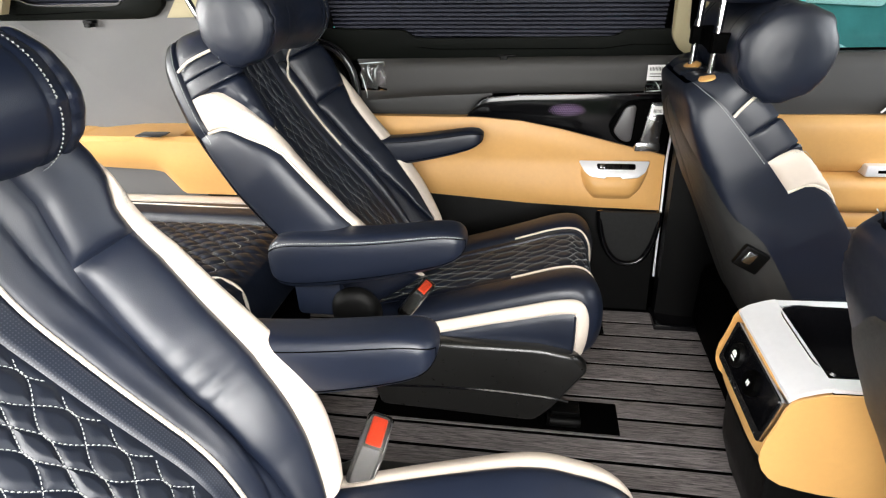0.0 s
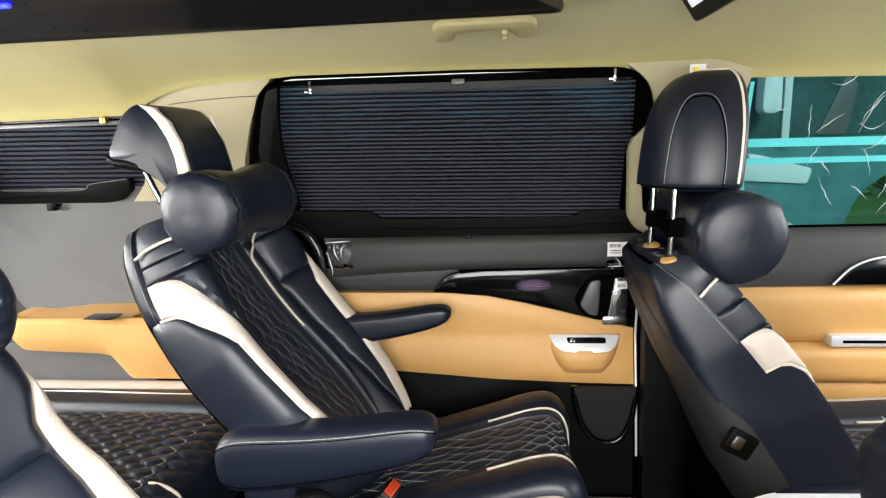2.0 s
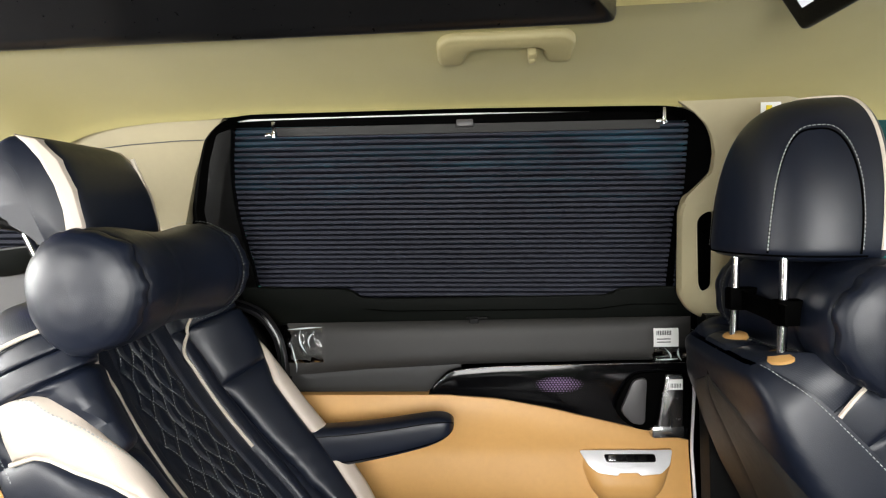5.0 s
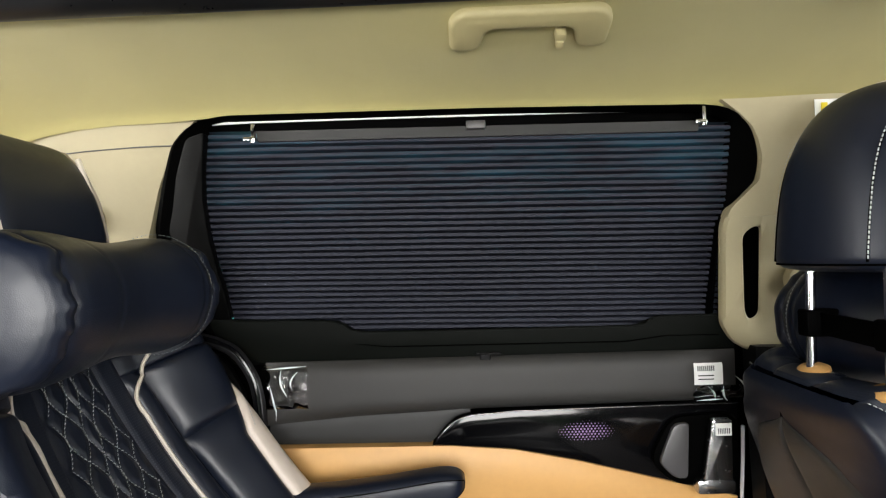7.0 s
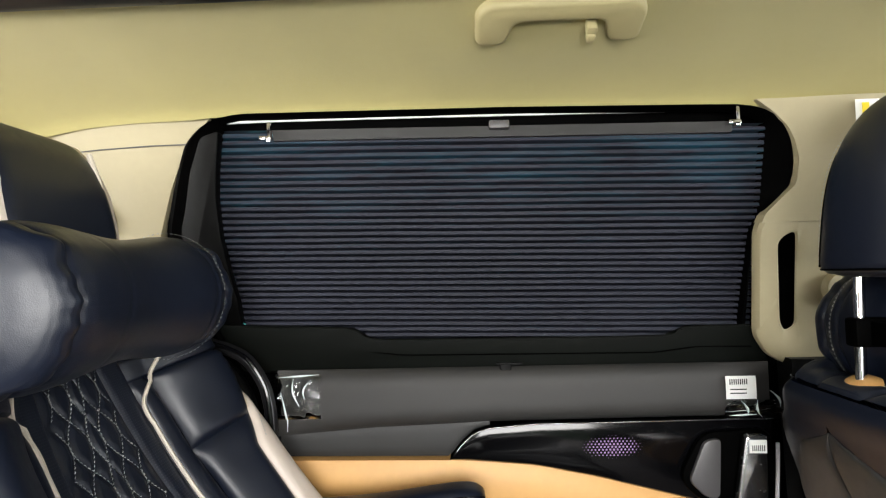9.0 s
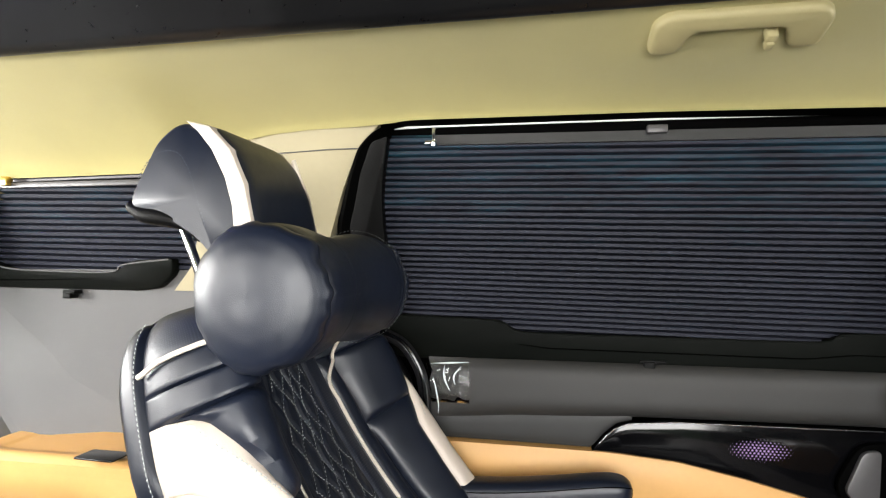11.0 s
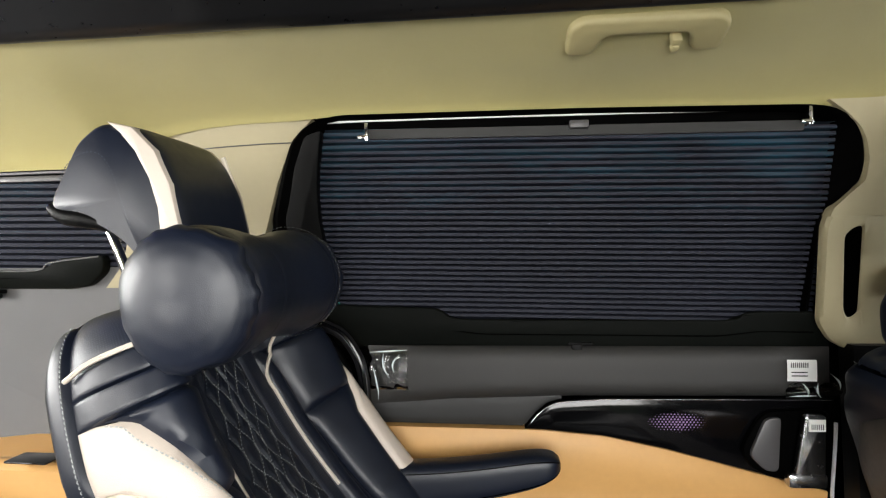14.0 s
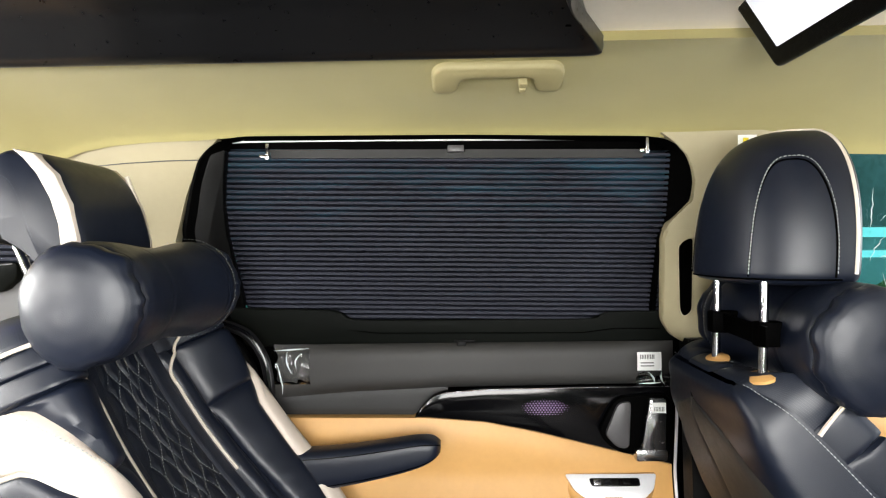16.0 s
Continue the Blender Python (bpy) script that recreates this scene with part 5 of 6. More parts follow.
buckle("belt_buckle", "film-wrapped belt buckle with a red button", (-0.308, 0.660, 0.19), (-0.240, 0.662, 0.372), "belt buckles", 1.4, WEBBING)


def front_seat(name, label, xo, yc, s):
    """A front chair seen from behind: the same backrest with a dark rear shell and a map pocket."""
    seat = thing(name, label, "car seat", "front seats", at=(xo, yc, 0))
    X = lambda pts: [(x + xo, z) for x, z in pts]
    mid = X([(0.708, 0.332), (0.635, 0.452), (0.569, 0.551), (0.500, 0.641), (0.434, 0.721), (0.376, 0.788), (0.350, 0.818), (0.335, 0.838)])
    ref = [(a, (b * 1.10 if b > 0.009 else b) + (0.020 if a > 0.94 and b > -0.05 else 0)) for a, b in BACK]
    section = [(a, lerp(a, (0, 0.8, 0.87, 0.95), (0.030, 0.032, 0.045, 0.050)) if a < 0.97 and b > -0.02 else 0.050 if a == 1.0 else b + (0.020 if a > 0.94 and b > -0.05 else 0)) for a, b in BACK]
    half = lambda v: lerp(v, (0, 0.25, 0.5, 0.7, 0.85, 1), (0.234, 0.252, 0.246, 0.213, 0.197, 0.183))
    seat_back(seat, mid, half, yc - s * 0.071, s, 0.64, 0.40, 0.504, 0.68, NAVY, thick=lambda v: lerp(v, (0, 0.4, 0.65, 0.8, 1), (2.2, 1.6, 1.0, 0.65, 0.5)), section=section, pipe_from=0.45, ref=ref, outer=lambda v: lerp(v, (0, 0.35, 0.6, 0.8, 1), (1.0, 0.95, 0.76, 0.63, 0.60)))
    cm = X([(0.56, 0.34), (0.75, 0.35), (0.9, 0.355), (1.02, 0.36), (1.10, 0.33), (1.12, 0.27)])
    seat_cushion(seat, cm, cst(0.26), yc, s, 0.55)
    part("seat_base", box(xo + 0.50, xo + 1.0, yc - 0.24, yc + 0.24, 0.02, 0.24, 0.03), MATT, seat)
    return seat


front_seat("front_seat", "navy and cream leather driver's seat seen from behind", 0.0, 1.342, -1)
dome_headrest("navy leather headrest with cream piping on chrome posts", (0.442, 1.355), 0.145, 0.140, 0.976, 1.217, 0.069,
              [((0.345, 1.257, 0.815), (0.350, 1.257, 0.99)), ((0.340, 1.397, 0.815), (0.345, 1.397, 0.99))])
for y in (1.257, 1.397):
    solo("post_collar", moved(lathe([(0.0, 0.0), (0.026, 0.0), (0.026, 0.004), (0.019, 0.008), (0.0, 0.009)], 28), Matrix.Translation((0.343, y, 0.829)) @ Matrix.Rotation(radians(-18), 4, "Y") @ Matrix.Diagonal((0.75, 1.05, 1, 1))), TAN, "tan plastic collar round a headrest post", "collar", group="post collars")
neck_roll("neck_cushion", "dark leather neck roll strapped below the headrest", 0.447, 0.889, 1.145, 1.54, 0.086, "neck cushions")
strap = thing("cushion_strap", "black elastic strap holding the neck roll to the posts", "strap")
part("strap_band", slab(lambda a, b: (0.333 + 0.02 * a, 1.225 + 0.21 * a, 0.882 + 0.03 * b), 6, 2, (0.004, 0, 0)), MATT, strap)
part("strap_loop", box(0.335, 0.42, 1.245, 1.270, 0.878, 0.916, 0.004), MATT, strap)
part("strap_loop", box(0.330, 0.42, 1.385, 1.410, 0.878, 0.916, 0.004), MATT, strap)
release = thing("fold_button", "black seat release button on the seatback's side", "button")
part("button_base", moved(box(-0.030, 0.030, -0.010, 0.006, -0.026, 0.026, 0.005), Matrix.Translation((0.466, 1.158, 0.468)) @ Matrix.Rotation(radians(28), 4, "Y")), BLACK, release)
part("button_key", moved(box(-0.011, 0.011, -0.013, 0.0, -0.014, 0.014, 0.003), Matrix.Translation((0.460, 1.158, 0.474)) @ Matrix.Rotation(radians(28), 4, "Y")), STEEL, release, "pale button key")
front_seat("front_seat", "navy leather passenger seat seen from behind", 0.03, 0.495, 1)


# ---- console between the front seats ----
con = thing("centre_console", "tan console end with silver top, cup well and switches", "console", at=(0.5, 0.9, 0))
CP = [(0.468, 0.446), (0.455, 0.443), (0.435, 0.436), (0.410, 0.420), (0.400, 0.375), (0.388, 0.328), (0.396, 0.282), (0.43, 0.248), (0.50, 0.232)]
CY0, CY1 = 0.752, 1.018


def con_fn(a, b):
    p = spline(CP, b)
    u = 2 * a - 1
    w = 1 - 0.03 * abs(u) ** 8
    inset = 0.016 * abs(u) ** 6
    return p[0] + inset * (1 if p[1] < 0.43 else 0.2), (CY0 + CY1) / 2 + u * (CY1 - CY0) / 2 * lerp(b, (0, 0.5, 1), (1, 1, 0.86)), p[1] - inset * (1 if p[1] > 0.40 else 0)


part("console_body", slab(con_fn, 24, 40, (0.012, 0, -0.012)), TAN, con)
part("console_front", box(0.80, 0.95, CY0 + 0.004, CY1 - 0.004, 0.36, 0.448, 0.006), TAN, con)
for y in (CY0 - 0.001, CY1 + 0.001):
    part("console_cheek", prism([(0.95, 0.43), (0.62, 0.450)] + [tuple(spline(CP, t)) for t in np.linspace(0, 1, 18)] + [(0.95, 0.20)], 0.004, frame_m=Matrix.Translation((0, y - 0.002, 0))), TAN, con)
part("lower_cover", prism(rounded([(0.47, 0.0), (0.43, 0.12), (0.42, 0.238), (0.95, 0.24), (0.95, 0.0)], 0.02), 0.236, 0.008, frame_m=Matrix.Translation((0, 0.774, 0))), BLACK, con, "black lower cover")


def con_top(x0, x1, y0, y1, lift):
    return slab(lambda a, b: (x0 + (x1 - x0) * a, y0 + (y1 - y0) * b, lerp(x0 + (x1 - x0) * a, (0.405, 0.411, 0.425, 0.45, 0.47, 0.62, 0.8), (0.412, 0.421, 0.433, 0.4435, 0.449, 0.453, 0.446)) + lift), 14, 8, (0, 0, -0.008))


part("silver_top", con_top(0.411, 0.470, CY0 + 0.004, CY1 - 0.004, 0.007), SILVER, con, "satin silver top plate")
part("silver_side", con_top(0.470, 0.82, CY1 - 0.022, CY1 - 0.004, 0.005), SILVER, con)
part("silver_side", con_top(0.470, 0.82, CY0 + 0.004, CY0 + 0.030, 0.005), SILVER, con)
well = [(0.462, 0.785), (0.80, 0.785), (0.80, 0.998), (0.462, 0.998)]
bm = bmesh.new()
rows = []
for k, (z, sc) in enumerate(((0.452, 1.0), (0.456, 0.985), (0.452, 0.965), (0.40, 0.92), (0.345, 0.88))):
    o = rounded([((x - 0.64) * sc + 0.64, (y - 0.9) * sc + 0.9) for x, y in well], 0.045, 6)
    rows.append([bm.verts.new((x, y, z)) for x, y in o])
for A, B in zip(rows, rows[1:]):
    for j in range(len(A)):
        bm.faces.new((A[j], A[(j + 1) % len(A)], B[(j + 1) % len(A)], B[j]))
bm.faces.new(rows[-1])
part("cup_well", bm, GLOSS, con, "black cup well")
for y in (0.86, 0.945):
    part("cup_grip", box(0.700, 0.715, y - 0.012, y + 0.012, 0.40, 0.43, 0.004), MATT, con)
# switch panel on the rear face
RM = Matrix.Translation((0.3975, 0.0, 0.375)) @ Matrix.Rotation(radians(13), 4, "Y")


def rear_plate(outline, depth, out, bevel=0.002):
    """A plate on the console's rear face; outline in metres along y and up the face."""
    bm = bmesh.new()
    vs = [bm.verts.new((-out, a, b)) for a, b in outline]
    f = bm.faces.new(vs)
    got = bmesh.ops.extrude_face_region(bm, geom=[f])
    bmesh.ops.translate(bm, verts=[v for v in got["geom"] if isinstance(v, bmesh.types.BMVert)], vec=(depth, 0, 0))
    return moved(bm, RM)


part("switch_surround", rear_plate(rounded([(0.757, -0.048), (0.990, -0.048), (0.990, 0.044), (0.757, 0.044)], 0.010), 0.03, 0.004), STEEL, con, "brushed metal surround")
part("switch_face", rear_plate(rounded([(0.763, -0.030), (0.975, -0.030), (0.975, 0.042), (0.763, 0.042)], 0.008), 0.02, 0.0065), GLOSS, con, "black switch panel")
for y, z, m_ in ((0.925, 0.006, BLACK), (0.845, 0.006, MATT)):
    part("socket", moved(lathe([(0.0, 0.004), (0.014, 0.004), (0.0155, 0.009), (0.022, 0.010), (0.024, 0.004), (0.024, 0.0)], 28), RM @ Matrix.Translation((-0.004, y, z)) @ Matrix.Rotation(radians(-90), 4, "Y")), m_, con, "round socket cover")
part("socket_mark", joined(rear_plate([(0.917, -0.003), (0.933, -0.003), (0.933, 0.0), (0.917, 0.0)], 0.001, 0.0155), rear_plate(rounded([(0.916, 0.004), (0.934, 0.004), (0.931, 0.014), (0.919, 0.014)], 0.002, 2), 0.001, 0.0155), rear_plate([(0.841, 0.001), (0.844, 0.001), (0.844, 0.010), (0.841, 0.010)], 0.001, 0.0155), rear_plate([(0.847, 0.001), (0.850, 0.001), (0.850, 0.010), (0.847, 0.010)], 0.001, 0.0155)), PAPER, con, "white printed marks")
bm = bmesh.new()
for k in range(8):
    bmesh.ops.create_cube(bm, size=1, matrix=Matrix.Translation((0.447, 0.855 + 0.0085 * k, 0.4475)) @ Matrix.Rotation(radians(-30), 4, "Y") @ Matrix.Diagonal((0.010, 0.005, 0.0006, 1)))
part("console_print", bm, PRINT, con, "faint grey printed marks")

# ---- fold-down monitor under the ceiling ----
mon = thing("roof_monitor", "black fold-down roof monitor with a pale screen", "monitor", at=(0.37, 0.9, 1.33))
MM = Matrix.Translation((0.376, 0.9, 1.296)) @ Matrix.Rotation(radians(-33), 4, "Y")
part("monitor_case", moved(box(0.0, 0.060, -0.37, 0.37, 0.0, 0.22, 0.010, 3), MM), BLACK, mon)
part("screen", moved(box(-0.0015, 0.002, -0.335, 0.335, 0.030, 0.20), MM), SCREEN, mon, "pale lit screen")
part("monitor_hinge", box(0.26, 0.46, 0.62, 1.18, 1.375, 1.40, 0.01), BLACK, mon)

# ---- front door trim and window ----
fd = thing("door_2", "front door with tan panel, dark top and filmed window", "door", kind="structure")
FW = lambda z: lerp(z, (0, 0.3, 0.64, 0.66, 0.80, 0.82), (1.66, 1.69, 1.685, 1.70, 1.72, 1.70))
part("tan_upper", wall_sheet(0.595, 1.55, const(0.49), lambda x: lerp(x, (0.6, 1.0, 1.5), (0.648, 0.650, 0.66)), 0.0, 0.02, 40, 10, 0.05, at=FW), TAN, fd, "tan leather upper panel")
part("tan_arm", wall_sheet(0.595, 1.55, const(0.37), const(0.486), 0.015, 0.03, 40, 10, 0.06, at=FW), TAN, fd, "tan leather armrest")
part("tan_lower", wall_sheet(0.595, 1.55, const(0.26), const(0.366), 0.0, 0.01, 40, 8, 0.06, at=FW), TAN, fd)
part("black_lower", wall_sheet(0.595, 1.55, const(0.0), const(0.258), 0.0, 0.0, 20, 6, 0.06, at=FW), BLACK, fd)
part("dark_top", wall_sheet(0.585, 1.55, lambda x: lerp(x, (0.6, 1.0, 1.5), (0.650, 0.652, 0.662)), const(0.812), 0.0, 0.014, 40, 10, 0.06, at=FW), DOORPAD, fd, "dark grey door top")
part("switch_strip", box(0.905, 1.15, 1.645, 1.70, 0.487, 0.520, 0.005), SILVER, fd, "silver switch strip")
part("switch_line", box(0.935, 1.15, 1.6435, 1.6455, 0.499, 0.507), MATT, fd)
part("handle_scoop", prism(rounded([(0.912, 0.662), (0.965, 0.715), (1.03, 0.735), (1.16, 0.735), (1.16, 0.655)], 0.02), 0.02, 0.004, frame_m=Matrix.Translation((0, 1.668, 0))), GLOSS, fd, "glossy black handle scoop")
part("scoop_line", tube([(*(lambda p: (p[0], 1.664, p[1]))(spline([(0.905, 0.662), (0.955, 0.713), (1.03, 0.738), (1.16, 0.742)], t)),) for t in np.linspace(0, 1, 24)], 0.003, 6), SILVER, fd)
part("door_handle", box(1.045, 1.16, 1.655, 1.672, 0.675, 0.700, 0.006), CHROME, fd, "bright door pull")
fw = thing("window_2", "front door window with teal protective film", "window", kind="structure")
fo = [(0.555, 1.262), (0.555, 0.80), (1.62, 0.80), (1.62, 1.20), (1.30, 1.262)]
fi = [(0.605, 1.222), (0.672, 0.818), (1.58, 0.818), (1.45, 1.10), (1.25, 1.215)]
part("window_frame", wall_ring(rounded(fo, 0.01, 5), rounded(fi, 0.03, 5), (1.0, 1.0), 160, 0.0, 0.012, 0.03, lambda z: tilt_y(z, -0.01)), MATT, fw)
pane2 = part("pane", slab(lambda a, b: (0.57 + 1.04 * a, tilt_y(0.81 + 0.43 * b, 0.024), 0.81 + 0.43 * b), 2, 2, (0, 0.004, 0)), TEAL, fw, "teal tinted pane")
pane2.visible_shadow = False


def strip(x0, z0, x1, z1, w, off):
    """A band of film lying on the pane."""
    d = Vector((x1 - x0, 0, z1 - z0)).normalized()
    n = Vector((-d.z, 0, d.x)) * w / 2
    pts = [Vector((x0, 0, z0)) + n, Vector((x1, 0, z1)) + n, Vector((x1, 0, z1)) - n, Vector((x0, 0, z0)) - n]
    bm = bmesh.new()
    a = [bm.verts.new((p.x, tilt_y(p.z, off), p.z)) for p in pts]
    b = [bm.verts.new((p.x, tilt_y(p.z, off - 0.0015), p.z)) for p in pts]
    bm.faces.new(a), bm.faces.new(b)
    for i in range(4):
        bm.faces.new((a[i], a[(i + 1) % 4], b[(i + 1) % 4], b[i]))
    return bm


AQUA = mat("aqua_film_tape", (0.12, 0.62, 0.66), 0.3, vary=0.1)
for x0, z0, x1, z1, w in ((0.60, 1.055, 1.5, 1.045, 0.022), (0.60, 1.005, 1.5, 1.0, 0.016), (0.640, 1.21, 0.648, 1.055, 0.010), (0.655, 1.0, 0.69, 0.825, 0.014)):
    part("film_strip", strip(x0, z0, x1, z1, w, 0.020), AQUA, fw, "aqua film tape")
# curved white tubes paint in the highlights along the film's creases
rng = random.Random(7)
bm = bmesh.new()
for k in range(30):
    x, z = rng.gauss(1.0, 0.14), rng.uniform(0.86, 1.2)
    pts = [(x + 0.03 * t * math.cos(k) + 0.003 * rng.uniform(-1, 1), tilt_y(z + 0.05 * t * math.sin(k * 1.7), 0.017), z + 0.05 * t * math.sin(k * 1.7) + 0.018 * t * t * math.cos(k * 2.3)) for t in np.linspace(-1, 1, 12)]
    me = bpy.data.meshes.new("tmp")
    t_ = tube(pts, lambda t: 0.0012 * (1 - abs(2 * t - 1)) + 0.0002, 5)
    t_.to_mesh(me)
    t_.free()
    bm.from_mesh(me)
    bpy.data.meshes.remove(me)
part("crease_glints", bm, GLINT, fw, "white streaks for the glints on creased clear film")

# ---- left side, rear: quarter trim, blind, shelf ----
RW = lambda z: lerp(z, (0.0, 0.40, 0.62, 0.80, 0.94, 1.0, 1.20), (1.60, 1.66, 1.69, 1.698, 1.692, 1.68, 1.585))
quarter = thing("wall_quarter", "grey plastic side trim beside the rear bench", "side trim", kind="structure")


def q_fn(a, b):
    x = -2.33 + (1.61) * a
    z = 0.0 + 0.985 * b
    y = RW(z)
    y -= 0.10 * math.exp(-((x + 0.80) / 0.17) ** 2) * lerp(z, (0.55, 0.9, 0.985), (0.3, 0.55, 0.2))
    t = min(1.0, max(0.0, (lerp(z, (0.5, 0.62, 0.93, 1.0), (-1.42, -1.50, -1.75, -1.80)) + 0.05 - x) / 0.095))
    y -= 0.095 * t * t * (3 - 2 * t)
    return x, y, z


part("trim_panel", slab(q_fn, 130, 50, (0, 0.04, 0)), GREY, quarter)
part("rear_pillar", wallpiece([(0.965, -2.33, -1.603), (1.012, -2.33, -1.580), (1.08, -2.33, -1.560), (1.16, -2.33, -1.525), (1.20, -2.33, -1.490), (1.235, -2.33, -1.470)], lambda x, z: lerp(x, (-2.33, -1.80, -1.66, -1.55, -1.50), (1.50, 1.53, 1.56, 1.63, 1.66)) - lerp(z, (0.96, 1.23), (0.0, 0.05)), 40, 16), PILLAR, quarter, "beige rear pillar trim")
blind2 = thing("pleated_blind", "small drawn pleated blind in the rear side window", "blind", group="window blinds")
ry = lambda z: lerp(z, (0.93, 1.20), (1.70, 1.60))
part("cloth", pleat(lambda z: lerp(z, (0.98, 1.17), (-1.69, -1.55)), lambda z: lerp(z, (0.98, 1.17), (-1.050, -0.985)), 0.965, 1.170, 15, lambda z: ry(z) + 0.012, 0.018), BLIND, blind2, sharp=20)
rc = [(-1.70, 0.942), (-1.68, 1.004), (-1.585, 1.004), (-1.555, 0.992), (-1.530, 0.984), (-1.262, 0.980), (-1.236, 0.990), (-1.205, 1.006), (-1.10, 1.012), (-1.11, 0.975), (-1.15, 0.945), (-1.20, 0.938)]
bm = prism(rounded(rc, 0.012, 4), 0.028, 0.004)
for v in bm.verts:
    v.co.y += ry(v.co.z) - 0.02
part("cassette", bm, CASSETTE, blind2, "black blind cassette")
part("cassette_lip", tube([(p[0], ry(p[1]) - 0.021, p[1]) for p in [tuple(spline([(-1.68, 1.002), (-1.59, 1.003), (-1.545, 0.988), (-1.45, 0.982), (-1.27, 0.980), (-1.225, 0.997), (-1.11, 1.009)], t)) for t in np.linspace(0, 1, 50)]], 0.002, 6), GREY, blind2)
part("cassette_line", tube([(x, ry(0.96) - 0.0205, 0.962 + 0.003 * math.sin(x * 9)) for x in np.linspace(-1.62, -1.16, 30)], 0.0012, 5), MATT, blind2)
part("top_bar", box(-1.50, -1.02, 1.588, 1.602, 1.164, 1.176, 0.002), HALFMOON, blind2, "thin metal bar along the blind's top")
part("gap_strip", tube([(-1.51, 1.606, 1.182), (-1.02, 1.60, 1.186)], 0.004, 6), HALFMOON, blind2)
BRASS = mat("brass", (0.65, 0.45, 0.12), 0.3, metal=1.0)
for x in (-1.462, -1.105):
    part("hook", box(x - 0.008, x + 0.008, 1.575, 1.592, 1.168, 1.188, 0.002), BRASS, blind2, "small brass blind hook")
part("latch", joined(box(-1.395, -1.362, 1.665, 1.69, 0.928, 0.938, 0.003), box(-1.39, -1.368, 1.66, 1.685, 0.918, 0.931, 0.003)), BLACK, blind2, "small black pull latch")
part("window_header", box(-1.75, -0.95, 1.645, 1.66, 1.165, 1.30), MATT, shell)
win3 = thing("window_3", "small rear side window behind its blind", "window", kind="structure")
p3 = part("pane", box(-1.65, -1.0, 1.735, 1.74, 0.93, 1.25), CLEAR, win3)
p3.visible_shadow = False

# tan shelf with a cup hollow, along the rear side
shelf = thing("side_shelf", "tan plastic side shelf with a cup hollow", "side shelf", kind="structure")
SX0, SX1 = -1.505, -0.62


def shelf_edge(x):
    t = min(1.0, max(0.0, (x - SX0) / 0.11))
    return lerp(x, (-1.5, -1.2, -0.62), (1.505, 1.51, 1.50)) + (1 - math.sqrt(1 - (1 - t) ** 2)) * 0.10


def shelf_top(a, b):
    x = SX0 + (SX1 - SX0) * a ** 1.5
    y0 = shelf_edge(x)
    y1 = 1.75
    y = y0 + (y1 - y0) * b
    z = 0.617 + 0.012 * b - 0.012 * max(0, 0.06 - b) / 0.06 - 0.010 * min(1.0, max(0.0, (b - 0.10) / 0.12)) * min(1.0, max(0.0, (x - SX0 - 0.03) / 0.05))
    bowl = max(0.0, 1 - ((x + 1.00) / 0.095) ** 2 - ((y - 1.590) / 0.052) ** 2)
    rear = lerp(x, (SX0, -1.44, -1.36), (-0.012, 0.0, 0.0))
    return x, y, z + rear - 0.05 * min(1.0, bowl * 3)


part("shelf_top", slab(shelf_top, 110, 40, (0, 0, -0.02)), TAN, shelf)


def shelf_face(a, b):
    x = SX0 + (SX1 - SX0) * a ** 1.5
    low = lerp(x, (SX0, -1.44, -1.19, -1.155, -1.10, -0.62), (0.545, 0.518, 0.506, 0.500, 0.430, 0.430))
    z = low + (0.605 - low) * b
    return x, shelf_edge(x) + 0.004 + 0.022 * (1 - b) ** 2 + 0.006 * math.sin(math.pi * b) * -1, z


part("shelf_face", slab(shelf_face, 80, 14, (0, 0.03, 0)), TAN, shelf)
part("inset_panel", slab(lambda a, b: (-1.60 + 0.56 * a, 1.560, 0.38 + 0.15 * b), 4, 4, (0, 0.02, 0)), GREY, shelf, "grey inset below the shelf")
part("shelf_slot", prism(rounded([(-1.195, 0.0), (-1.105, 0.0), (-1.105, 0.055), (-1.195, 0.052)], 0.006, 3), 0.003, 0.001, frame_m=Matrix.Translation((0, 1.547, 0.6235)) @ Matrix.Rotation(radians(-90), 4, "X") @ Matrix.Diagonal((1, -1, -1, 1))), GLOSS, shelf, "black slot lid")
# fittings on the rear trim
pocket = thing("side_pocket", "small dark pocket lip on the rear trim", "pocket")
part("pocket_lip", box(-1.76, -1.67, 1.62, 1.66, 0.875, 0.893, 0.006), BLACK, pocket)
part("pocket_body", box(-1.75, -1.69, 1.63, 1.67, 0.845, 0.878, 0.006), MATT, pocket)
clip = solo("trim_pull", moved(box(-0.055, 0.055, -0.012, 0.012, -0.012, 0.012, 0.008, 3), Matrix.Translation((-1.67, 1.598, 0.650)) @ Matrix.Rotation(radians(4), 4, "Y")), PAD, "grey oval pull tab on the rear trim", "pull tab")
plate3 = thing("belt_plate", "black belt anchor plate with a round knob", "belt anchor")
part("plate", prism(rounded([(-2.0, 0.725), (-1.725, 0.725), (-1.735, 0.785), (-1.80, 0.88), (-2.0, 0.91)], 0.008, 3), 0.012, 0.002, frame_m=Matrix.Translation((0, 1.588, 0))), BLACK, plate3)
part("knob", moved(lathe([(0.0, 0.0), (0.027, 0.0), (0.027, 0.010), (0.020, 0.014), (0.018, 0.010), (0.0, 0.010)], 28), Matrix.Translation((-1.765, 1.588, 0.764)) @ Matrix.Rotation(radians(90), 4, "X")), GREY, plate3, "round grey knob")
